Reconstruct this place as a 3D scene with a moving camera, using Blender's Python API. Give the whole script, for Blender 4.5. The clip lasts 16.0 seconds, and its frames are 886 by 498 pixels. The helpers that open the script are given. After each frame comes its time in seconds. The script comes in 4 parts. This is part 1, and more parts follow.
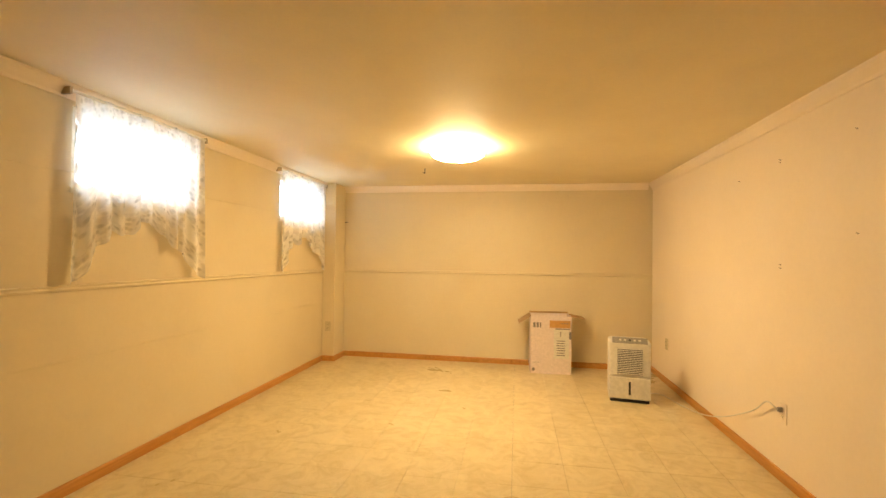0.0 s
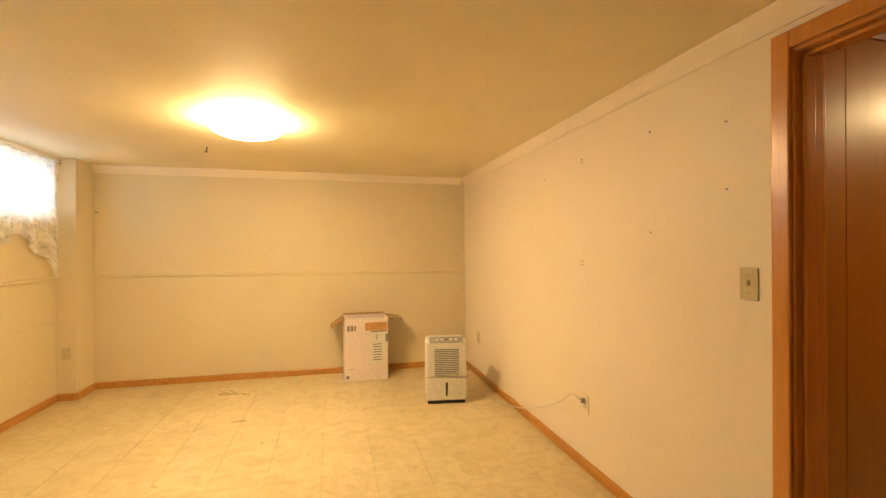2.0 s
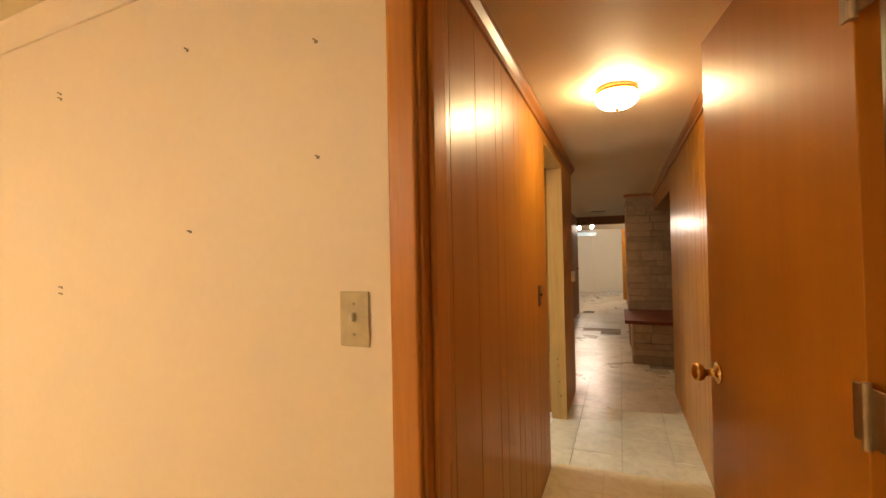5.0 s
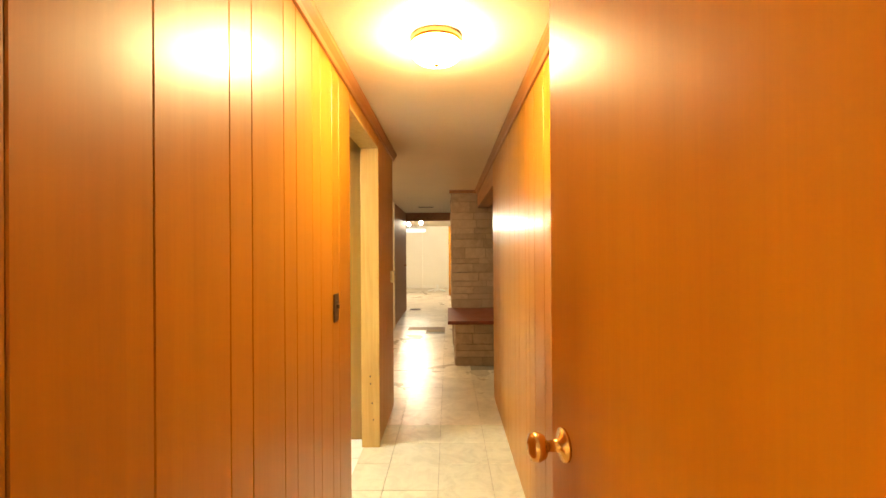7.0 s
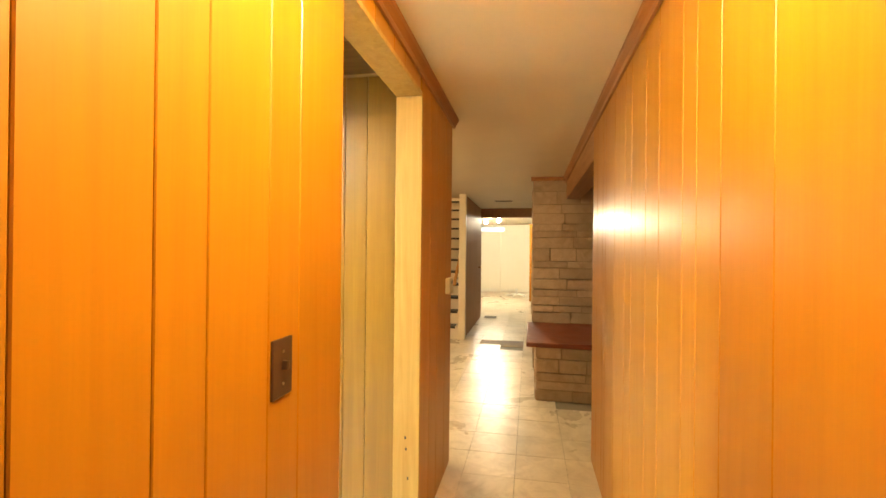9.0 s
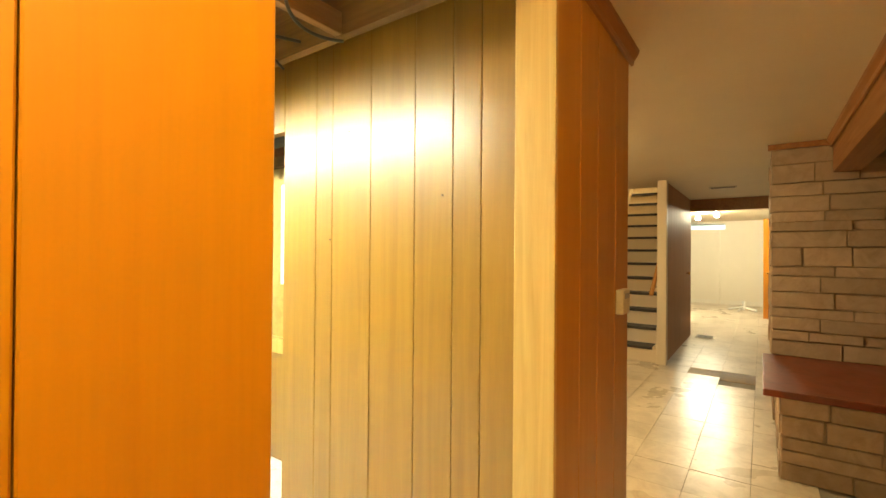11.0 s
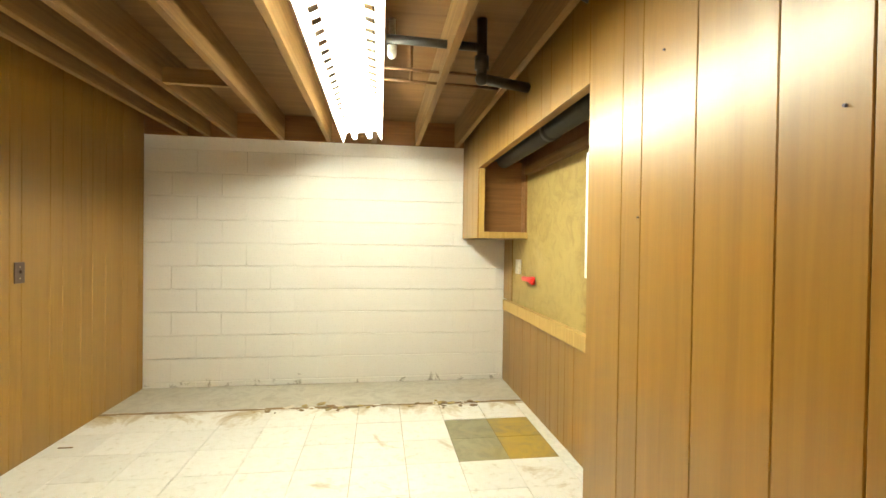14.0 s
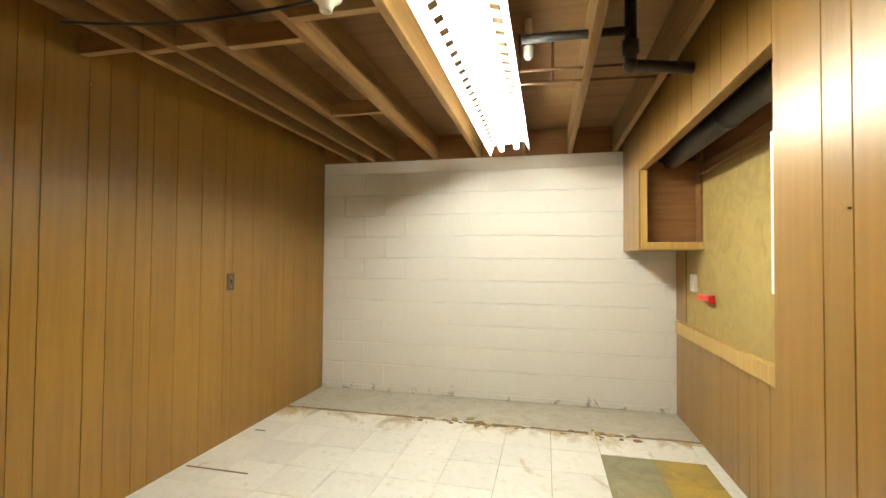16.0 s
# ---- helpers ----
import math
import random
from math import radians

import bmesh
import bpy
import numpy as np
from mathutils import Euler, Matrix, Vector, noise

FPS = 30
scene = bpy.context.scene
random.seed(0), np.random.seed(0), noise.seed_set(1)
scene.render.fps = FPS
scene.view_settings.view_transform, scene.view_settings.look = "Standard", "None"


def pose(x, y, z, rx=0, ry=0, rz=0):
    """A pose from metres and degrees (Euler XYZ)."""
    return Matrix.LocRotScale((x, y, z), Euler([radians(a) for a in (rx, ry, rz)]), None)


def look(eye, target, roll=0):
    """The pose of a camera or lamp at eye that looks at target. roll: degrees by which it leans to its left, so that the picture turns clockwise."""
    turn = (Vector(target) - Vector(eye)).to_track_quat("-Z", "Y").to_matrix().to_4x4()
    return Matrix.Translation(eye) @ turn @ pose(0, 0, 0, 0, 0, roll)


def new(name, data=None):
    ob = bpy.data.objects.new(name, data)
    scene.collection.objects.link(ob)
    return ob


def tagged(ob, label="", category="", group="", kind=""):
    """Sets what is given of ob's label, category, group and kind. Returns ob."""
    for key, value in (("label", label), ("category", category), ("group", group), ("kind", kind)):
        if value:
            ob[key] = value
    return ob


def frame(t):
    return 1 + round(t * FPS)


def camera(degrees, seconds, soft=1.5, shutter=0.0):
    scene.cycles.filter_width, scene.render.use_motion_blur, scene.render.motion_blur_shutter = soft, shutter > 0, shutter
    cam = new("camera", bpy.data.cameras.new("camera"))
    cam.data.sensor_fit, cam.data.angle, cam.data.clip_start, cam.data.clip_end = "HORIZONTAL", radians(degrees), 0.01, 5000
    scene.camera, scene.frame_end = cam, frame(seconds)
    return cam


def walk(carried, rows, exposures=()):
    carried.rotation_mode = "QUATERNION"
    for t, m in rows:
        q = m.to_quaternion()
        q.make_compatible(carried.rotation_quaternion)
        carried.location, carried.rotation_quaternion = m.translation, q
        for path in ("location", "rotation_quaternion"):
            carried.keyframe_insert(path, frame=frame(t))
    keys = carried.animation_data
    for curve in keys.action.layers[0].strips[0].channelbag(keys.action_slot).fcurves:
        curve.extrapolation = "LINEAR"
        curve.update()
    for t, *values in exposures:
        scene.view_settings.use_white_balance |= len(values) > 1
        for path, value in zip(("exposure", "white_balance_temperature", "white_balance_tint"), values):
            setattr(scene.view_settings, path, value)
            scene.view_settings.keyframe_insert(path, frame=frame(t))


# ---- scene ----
cam = camera(89.6, 16.0)
PATH = [
    (0, (-1.685, -1.595, 1.258), (-1.918, 0.391, 1.292), 0.76),
    (0.5, (-1.690, -1.526, 1.289), (-1.820, 0.470, 1.307), 0.50),
    (1, (-1.659, -1.412, 1.307), (-1.604, 0.588, 1.317), 0.16),
    (1.5, (-1.623, -1.277, 1.307), (-1.327, 0.701, 1.314), -0.02),
    (2, (-1.606, -1.130, 1.310), (-1.038, 0.788, 1.312), -0.21),
    (2.5, (-1.558, -0.965, 1.316), (-0.720, 0.851, 1.320), -0.17),
    (3, (-1.490, -0.800, 1.304), (-0.380, 0.864, 1.316), 0.04),
    (3.5, (-1.411, -0.657, 1.311), (-0.055, 0.813, 1.327), -0.09),
    (4, (-1.284, -0.560, 1.316), (0.280, 0.687, 1.333), -0.47),
    (4.5, (-1.054, -0.449, 1.311), (0.676, 0.554, 1.343), -0.98),
    (5, (-0.901, -0.426, 1.309), (0.958, 0.311, 1.344), -1.12),
    (5.2, (-0.839, -0.418, 1.312), (1.060, 0.208, 1.341), -1.10),
    (7.3, (-0.042, -0.474, 1.318), (1.958, -0.482, 1.317), 0.10),
    (7.5, (0.095, -0.466, 1.318), (2.095, -0.482, 1.313), 0.39),
    (8, (0.376, -0.478, 1.338), (2.376, -0.443, 1.314), 0.51),
    (8.2, (0.464, -0.480, 1.323), (2.462, -0.382, 1.306), 0.50),
    (10.3, (1.384, -0.465, 1.306), (3.189, 0.397, 1.310), 0.60),
    (10.5, (1.452, -0.457, 1.298), (3.216, 0.486, 1.307), 0.53),
    (11, (1.619, -0.452, 1.289), (3.246, 0.710, 1.302), 0.46),
    (11.5, (1.747, -0.461, 1.275), (3.196, 0.918, 1.293), 0.66),
    (12, (1.854, -0.440, 1.269), (3.083, 1.138, 1.277), 0.89),
    (12.5, (1.953, -0.372, 1.264), (2.946, 1.364, 1.260), 1.02),
    (13, (2.036, -0.306, 1.262), (2.799, 1.543, 1.243), 1.01),
    (13.5, (2.098, -0.237, 1.261), (2.614, 1.695, 1.231), 0.85),
    (14, (2.131, -0.179, 1.251), (2.412, 1.801, 1.228), 0.82),
    (14.5, (2.183, -0.139, 1.261), (2.219, 1.860, 1.240), 0.80),
    (15, (2.211, -0.108, 1.250), (2.025, 1.884, 1.250), 0.66),
    (15.5, (2.249, -0.080, 1.240), (1.879, 1.886, 1.262), 0.52),
    (16, (2.260, -0.063, 1.223), (1.810, 1.885, 1.269), 0.44),
]
EXPOSURES = [(0, 0.0, 6500, 9), (3.0, 0.0, 6500, 10), (4.0, 0.1, 6400, 14), (5.2, 0.12, 6350, 18), (7.3, 1.45, 6600, 4), (8.2, 1.55, 6600, 2), (10.3, 1.25, 6700, -1), (11.2, 1.2, 6750, -5), (12.0, 1.02, 6850, -7),
             (13.0, 0.62, 6850, -4), (13.5, 0.5, 6800, 1), (14.5, 0.2, 6700, 6), (16.0, 0.05, 6500, 10)]
walk(cam, [(t, look(eye, target, roll)) for t, eye, target, roll in PATH], EXPOSURES)

# ---- world and lights ----
world = bpy.data.worlds.new("sky")
scene.world = world
world.use_nodes = True
_wn = world.node_tree.nodes
_sky = _wn.new("ShaderNodeTexSky")
_sky.sky_type, _sky.sun_disc = "NISHITA", False
_sky.sun_elevation, _sky.sun_rotation = radians(50), radians(-120)
world.node_tree.links.new(_sky.outputs[0], _wn["Background"].inputs[0])
_wn["Background"].inputs[1].default_value = 0.12
sun = new("sun", bpy.data.lights.new("sun", "SUN"))
sun.data.energy, sun.data.angle, sun.data.color = 2.0, radians(0.5), (1, 0.95, 0.88)
sun.matrix_world = look((-20, 10, 24), (0, 0, 0))

LAMP_ROOM, LAMP_HALL, LAMP_TUBE, LAMP_FAR = 128.0, 104.0, 84.0, 880.0
# strength of the two added lamps out of view, stair hall and stairwell
LAMP_FILL = 85.0

# the first room stands a little out of square to the hall
ROOM = Matrix.Translation((0.03, -0.07, 0)) @ pose(0, 0, 0, 0, 0, -2.7) @ Matrix.Translation((-0.13, 0, 0))
HALL = Matrix.Identity(4)


# ---- materials ----
def nodes_of(name):
    m = bpy.data.materials.new(name)
    m.use_nodes = True
    return m, m.node_tree.nodes, m.node_tree.links, m.node_tree.nodes["Principled BSDF"]


def coords(n, l, scale, space="Position"):
    geo = n.new("ShaderNodeNewGeometry")
    mp = n.new("ShaderNodeMapping")
    mp.inputs["Scale"].default_value = scale
    l.new(geo.outputs[space], mp.inputs["Vector"])
    return mp.outputs[0]


def noise_tex(n, l, vec, scale, detail=4.0, rough=0.55, distort=0.0):
    t = n.new("ShaderNodeTexNoise")
    t.inputs["Scale"].default_value, t.inputs["Detail"].default_value = scale, detail
    t.inputs["Roughness"].default_value, t.inputs["Distortion"].default_value = rough, distort
    l.new(vec, t.inputs["Vector"])
    return t.outputs["Fac"]


def ramp(n, l, fac, stops):
    r = n.new("ShaderNodeValToRGB")
    while len(r.color_ramp.elements) < len(stops):
        r.color_ramp.elements.new(0.5)
    for e, (p, c) in zip(r.color_ramp.elements, stops):
        e.position, e.color = p, (*c, 1) if len(c) == 3 else c
    l.new(fac, r.inputs[0])
    return r.outputs[0]


def mixc(n, l, a, b, fac, mode="MIX"):
    m = n.new("ShaderNodeMix")
    m.data_type, m.blend_type = "RGBA", mode
    for sock, v in ((m.inputs[0], fac), (m.inputs[6], a), (m.inputs[7], b)):
        if isinstance(v, (int, float)):
            sock.default_value = v
        elif isinstance(v, tuple):
            sock.default_value = (*v, 1)
        else:
            l.new(v, sock)
    return m.outputs[2]


def bump(n, l, b, fac, strength, dist=0.002):
    k = n.new("ShaderNodeBump")
    k.inputs["Strength"].default_value, k.inputs["Distance"].default_value = strength, dist
    l.new(fac, k.inputs["Height"])
    l.new(k.outputs[0], b.inputs["Normal"])


def tint_random(n, l, col, amount):
    o = n.new("ShaderNodeObjectInfo")
    r = ramp(n, l, o.outputs["Random"], [(0, (1 - amount,) * 3), (1, (1 + amount * 0.3,) * 3)])
    return mixc(n, l, col, r, 1.0, "MULTIPLY")


def paint(name, color, rough=0.55, dirt=0.12, dirt_color=None, grain=60, relief=0.15, spread=1.3):
    """Painted or plain surface: fine grain and broad uneven stains."""
    m, n, l, b = nodes_of(name)
    v = coords(n, l, (1, 1, 1))
    big = noise_tex(n, l, v, spread, 5, 0.6, 0.4)
    fine = noise_tex(n, l, v, grain, 3)
    dc = dirt_color or tuple(c * 0.55 for c in color)
    f = ramp(n, l, big, [(0.42, (0, 0, 0)), (0.8, (1, 1, 1))])
    col = mixc(n, l, color, dc, 0.0)
    mm = n.new("ShaderNodeMath")
    mm.operation = "MULTIPLY"
    mm.inputs[1].default_value = dirt * 2.2
    l.new(f, mm.inputs[0])
    l.new(mm.outputs[0], col.node.inputs[0])
    col = mixc(n, l, col, ramp(n, l, fine, [(0.3, (0.985,) * 3), (0.7, (1.01,) * 3)]), 1.0, "MULTIPLY")
    l.new(col, b.inputs["Base Color"])
    b.inputs["Roughness"].default_value = rough
    bump(n, l, b, fine, relief)
    return m


def wood(name, dark, light, rough=0.3, axis="z", random_tint=0.12, coat=0.0, fine=1.0, knots=False):
    """Grain drawn out along one axis, with broad colour drift from board to board."""
    m, n, l, b = nodes_of(name)
    s = {"z": (14, 14, 0.7), "y": (14, 0.7, 14), "x": (0.7, 14, 14)}[axis]
    v = coords(n, l, tuple(k * fine for k in s))
    g = noise_tex(n, l, v, 2.2, 7, 0.62, 0.8)
    v2 = coords(n, l, {"z": (90, 90, 2.5), "y": (90, 2.5, 90), "x": (2.5, 90, 90)}[axis])
    p = noise_tex(n, l, v2, 2.0, 3)
    mid = tuple((a + c) / 2 for a, c in zip(dark, light))
    col = ramp(n, l, g, [(0.28, dark), (0.5, mid), (0.74, light)])
    col = mixc(n, l, col, ramp(n, l, p, [(0.35, (0.975,) * 3), (0.6, (1.01,) * 3)]), 1.0, "MULTIPLY")
    col = tint_random(n, l, col, random_tint)
    l.new(col, b.inputs["Base Color"])
    rr = ramp(n, l, g, [(0.3, (rough + 0.03,) * 3), (0.7, (rough - 0.02,) * 3)])
    l.new(rr, b.inputs["Roughness"])
    b.inputs["Coat Weight"].default_value = coat
    b.inputs["Coat Roughness"].default_value = 0.24
    bump(n, l, b, p, 0.022, 0.001)
    return m


def plain(name, color, rough=0.5, metal=0.0, glow=None, strength=0.0):
    m, n, l, b = nodes_of(name)
    v = coords(n, l, (1, 1, 1))
    f = noise_tex(n, l, v, 35, 4)
    col = mixc(n, l, color, ramp(n, l, f, [(0.3, (0.86,) * 3), (0.7, (1.04,) * 3)]), 1.0, "MULTIPLY")
    l.new(col, b.inputs["Base Color"])
    b.inputs["Roughness"].default_value, b.inputs["Metallic"].default_value = rough, metal
    if glow:
        b.inputs["Emission Color"].default_value = (*glow, 1)
        b.inputs["Emission Strength"].default_value = strength
    return m


def tile_mat(name, base, vein, rough, stain=None, stain_amount=0.0, tint=0.1):
    """Sheet-tile surface: mottled marbling, scuffs, a slightly uneven sheen."""
    m, n, l, b = nodes_of(name)
    v = coords(n, l, (1, 1, 1))
    a = noise_tex(n, l, v, 7, 8, 0.68, 1.4)
    c = noise_tex(n, l, v, 1.6, 4, 0.6, 0.5)
    col = ramp(n, l, a, [(0.34, vein), (0.56, base), (0.8, tuple(min(1, k * 1.08) for k in base))])
    if stain:
        f = ramp(n, l, c, [(0.5, (0, 0, 0)), (0.72, (stain_amount,) * 3)])
        col = mixc(n, l, col, stain, f)
    col = tint_random(n, l, col, tint)
    l.new(col, b.inputs["Base Color"])
    rr = ramp(n, l, c, [(0.3, (rough * 0.8,) * 3), (0.7, (rough * 1.35,) * 3)])
    l.new(rr, b.inputs["Roughness"])
    bump(n, l, b, noise_tex(n, l, v, 9, 3), 0.10, 0.004)
    return m


def stained_tile(name):
    """White floor tile with rust-brown water stains, worst towards the block wall, and grey scuffs."""
    m, n, l, b = nodes_of(name)
    v = coords(n, l, (1, 1, 1))
    a = noise_tex(n, l, v, 22, 6, 0.7, 0.6)
    st = noise_tex(n, l, v, 2.6, 7, 0.7, 0.9)
    col = ramp(n, l, a, [(0.28, (0.62, 0.58, 0.5)), (0.42, (0.8, 0.78, 0.73)), (0.75, (0.86, 0.85, 0.82))])
    geo = n.new("ShaderNodeNewGeometry")
    sep = n.new("ShaderNodeSeparateXYZ")
    l.new(geo.outputs["Position"], sep.inputs[0])
    mr = n.new("ShaderNodeMapRange")
    mr.inputs[1].default_value, mr.inputs[2].default_value, mr.inputs[4].default_value = 2.95, 3.26, 0.19
    l.new(sep.outputs[1], mr.inputs[0])
    ad = n.new("ShaderNodeMath")
    l.new(st, ad.inputs[0])
    l.new(mr.outputs[0], ad.inputs[1])
    st = ad.outputs[0]
    col = mixc(n, l, col, (0.38, 0.24, 0.05), ramp(n, l, st, [(0.60, (0, 0, 0)), (0.68, (0.45,) * 3), (0.80, (0.9,) * 3)]))
    col = tint_random(n, l, col, 0.07)
    l.new(col, b.inputs["Base Color"])
    b.inputs["Roughness"].default_value = 0.42
    bump(n, l, b, a, 0.12, 0.003)
    return m


def block_paint(name):
    """Thick white masonry paint over block, pitted, flaking towards the floor with grey showing."""
    m, n, l, b = nodes_of(name)
    v = coords(n, l, (1, 1, 1))
    f = noise_tex(n, l, v, 70, 5, 0.7)
    g = noise_tex(n, l, v, 6, 8, 0.75, 0.5)
    geo = n.new("ShaderNodeNewGeometry")
    sep = n.new("ShaderNodeSeparateXYZ")
    l.new(geo.outputs["Position"], sep.inputs[0])
    low = ramp(n, l, sep.outputs[2], [(0.03, (0.22,) * 3), (0.22, (0,) * 3)])
    add = n.new("ShaderNodeMath")
    l.new(g, add.inputs[0])
    l.new(low, add.inputs[1])
    flake = ramp(n, l, add.outputs[0], [(0.755, (0,) * 3), (0.80, (0.85,) * 3)])
    col = mixc(n, l, (0.80, 0.78, 0.74), (0.36, 0.33, 0.28), flake)
    col = mixc(n, l, col, ramp(n, l, f, [(0.25, (0.82,) * 3), (0.45, (1,) * 3)]), 1.0, "MULTIPLY")
    col = tint_random(n, l, col, 0.015)
    l.new(col, b.inputs["Base Color"])
    b.inputs["Roughness"].default_value = 0.5
    bump(n, l, b, f, 0.3, 0.003)
    return m


def lace_mat(name):
    m, n, l, b = nodes_of(name)
    uv = n.new("ShaderNodeTexCoord").outputs["UV"]
    mp = n.new("ShaderNodeMapping")
    l.new(uv, mp.inputs[0])
    vor = n.new("ShaderNodeTexVoronoi")
    vor.inputs["Scale"].default_value = 26
    l.new(mp.outputs[0], vor.inputs["Vector"])
    big = noise_tex(n, l, mp.outputs[0], 7, 3)
    holes = ramp(n, l, vor.outputs["Distance"], [(0.22, (0.5,) * 3), (0.5, (0.74,) * 3)])
    motif = ramp(n, l, big, [(0.47, (0,) * 3), (0.55, (0.3,) * 3)])
    s = n.new("ShaderNodeMath")
    s.use_clamp = True
    l.new(holes, s.inputs[0])
    l.new(motif, s.inputs[1])
    tr, tl, mx, out = n.new("ShaderNodeBsdfTransparent"), n.new("ShaderNodeBsdfTranslucent"), n.new("ShaderNodeMixShader"), n["Material Output"]
    mx2 = n.new("ShaderNodeMixShader")
    tl.inputs[0].default_value = (0.88, 0.87, 0.84, 1)
    b.inputs["Base Color"].default_value = (0.86, 0.85, 0.82, 1)
    b.inputs["Roughness"].default_value = 0.85
    l.new(b.outputs[0], mx2.inputs[1])
    l.new(tl.outputs[0], mx2.inputs[2])
    l.new(s.outputs[0], mx.inputs[0])
    l.new(tr.outputs[0], mx.inputs[1])
    l.new(mx2.outputs[0], mx.inputs[2])
    l.new(mx.outputs[0], out.inputs[0])
    return m


def glass_mat(name):
    m, n, l, b = nodes_of(name)
    b.inputs["Transmission Weight"].default_value = 1
    b.inputs["Roughness"].default_value, b.inputs["IOR"].default_value = 0.05, 1.45
    b.inputs["Base Color"].default_value = (0.95, 0.97, 0.97, 1)
    return m


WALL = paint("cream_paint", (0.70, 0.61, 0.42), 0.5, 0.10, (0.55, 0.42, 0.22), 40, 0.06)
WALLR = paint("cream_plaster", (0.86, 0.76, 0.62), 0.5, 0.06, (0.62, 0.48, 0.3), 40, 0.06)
CEIL = paint("ceiling_paint", (0.86, 0.77, 0.55), 0.6, 0.08, (0.5, 0.38, 0.2), 50, 0.1)
HCEIL = paint("hall_ceiling_paint", (0.70, 0.60, 0.44), 0.6, 0.08, None, 50, 0.1)
WHITE = paint("white_trim_paint", (0.80, 0.76, 0.66), 0.4, 0.06)
BASEB = wood("orange_pine_trim", (0.40, 0.17, 0.035), (0.62, 0.31, 0.08), 0.35, "y", 0.1)
CASING = wood("door_casing_wood", (0.50, 0.19, 0.03), (0.66, 0.29, 0.06), 0.28, "z", 0.05, 0.3)
PANEL = wood("varnished_panel", (0.38, 0.150, 0.006), (0.44, 0.182, 0.009), 0.40, "z", 0.06, 0.18, 0.5)
GROOVE2 = plain("black_brown_groove", (0.05, 0.022, 0.008), 0.8)
PANEL2 = wood("workshop_panel", (0.215, 0.107, 0.0115), (0.285, 0.147, 0.019), 0.36, "z", 0.07, 0.15, 0.6)
GROOVE = plain("dark_groove", (0.22, 0.09, 0.02), 0.7)
DOORW = wood("door_veneer", (0.42, 0.160, 0.008), (0.48, 0.190, 0.012), 0.34, "z", 0.02, 0.25, 0.4)
CROWNW = wood("brown_crown_wood", (0.20, 0.07, 0.018), (0.36, 0.15, 0.04), 0.35, "x", 0.05)
JAMBW = wood("raw_jamb_wood", (0.40, 0.245, 0.06), (0.54, 0.355, 0.115), 0.5, "z", 0.05)
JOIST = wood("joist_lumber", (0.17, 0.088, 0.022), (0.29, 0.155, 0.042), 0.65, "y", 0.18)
BLOCKING = wood("blocking_lumber", (0.26, 0.14, 0.05), (0.44, 0.27, 0.11), 0.65, "x", 0.18)
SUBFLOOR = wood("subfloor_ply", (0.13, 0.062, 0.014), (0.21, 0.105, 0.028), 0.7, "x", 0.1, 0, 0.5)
OLIVE = tile_mat("olive_plywood", (0.32, 0.225, 0.068), (0.25, 0.17, 0.046), 0.6, (0.37, 0.275, 0.10), 0.6, 0.02)
DARKW = wood("dark_brown_board", (0.18, 0.08, 0.025), (0.32, 0.15, 0.05), 0.5, "x", 0.05)
VINYL = tile_mat("beige_vinyl_tile", (0.64, 0.54, 0.33), (0.53, 0.43, 0.23), 0.32, (0.56, 0.44, 0.22), 0.35, 0.03)
HTILE = tile_mat("hall_tile", (0.68, 0.66, 0.52), (0.56, 0.54, 0.42), 0.2, (0.5, 0.46, 0.34), 0.3, 0.06)
MTILE = tile_mat("worn_hall_tile", (0.66, 0.58, 0.46), (0.54, 0.46, 0.36), 0.30, (0.36, 0.3, 0.22), 0.6, 0.1)
WTILE = stained_tile("stained_white_tile")
GTILE = tile_mat("bare_glue_patch", (0.40, 0.27, 0.05), (0.27, 0.20, 0.08), 0.45, (0.46, 0.30, 0.04), 0.8, 0.12)
GTILE2 = tile_mat("grey_green_patch", (0.30, 0.27, 0.16), (0.22, 0.20, 0.12), 0.45, (0.40, 0.28, 0.07), 0.6, 0.12)
CONCRETE = tile_mat("bare_concrete", (0.50, 0.465, 0.39), (0.41, 0.375, 0.305), 0.7, (0.5, 0.44, 0.33), 0.5, 0.05)
MORTAR = plain("joint_grey", (0.26, 0.23, 0.18), 0.8)
GLUE = tile_mat("black_brown_adhesive", (0.20, 0.13, 0.06), (0.30, 0.17, 0.06), 0.6, (0.5, 0.33, 0.12), 0.8, 0.1)
BLOCKP = block_paint("white_block_paint")
STONE = tile_mat("ashlar_stone", (0.46, 0.34, 0.24), (0.36, 0.26, 0.18), 0.75, (0.44, 0.34, 0.26), 0.7, 0.2)
STONEJ = plain("tan_stone_mortar", (0.30, 0.22, 0.15), 0.85)
SLATE = tile_mat("red_hearth_slab", (0.20, 0.045, 0.02), (0.13, 0.03, 0.015), 0.35, None, 0, 0.05)
PLASTIC = plain("white_plastic", (0.72, 0.70, 0.64), 0.35)
IVORY = plain("ivory_plastic", (0.60, 0.52, 0.33), 0.35)
BLACKP = plain("black_plastic", (0.02, 0.02, 0.022), 0.4)
GREYP = plain("grey_plastic", (0.30, 0.29, 0.27), 0.4)
BROWNP = plain("brown_plate", (0.06, 0.03, 0.018), 0.35)
BRASS = plain("brass", (0.80, 0.52, 0.18), 0.22, 1.0)
STEEL = plain("dull_steel", (0.42, 0.36, 0.26), 0.4, 1.0)
IRON = plain("dark_iron_pipe", (0.035, 0.032, 0.03), 0.45, 0.3)
COPPER = plain("copper_pipe", (0.16, 0.085, 0.04), 0.5, 0.7)
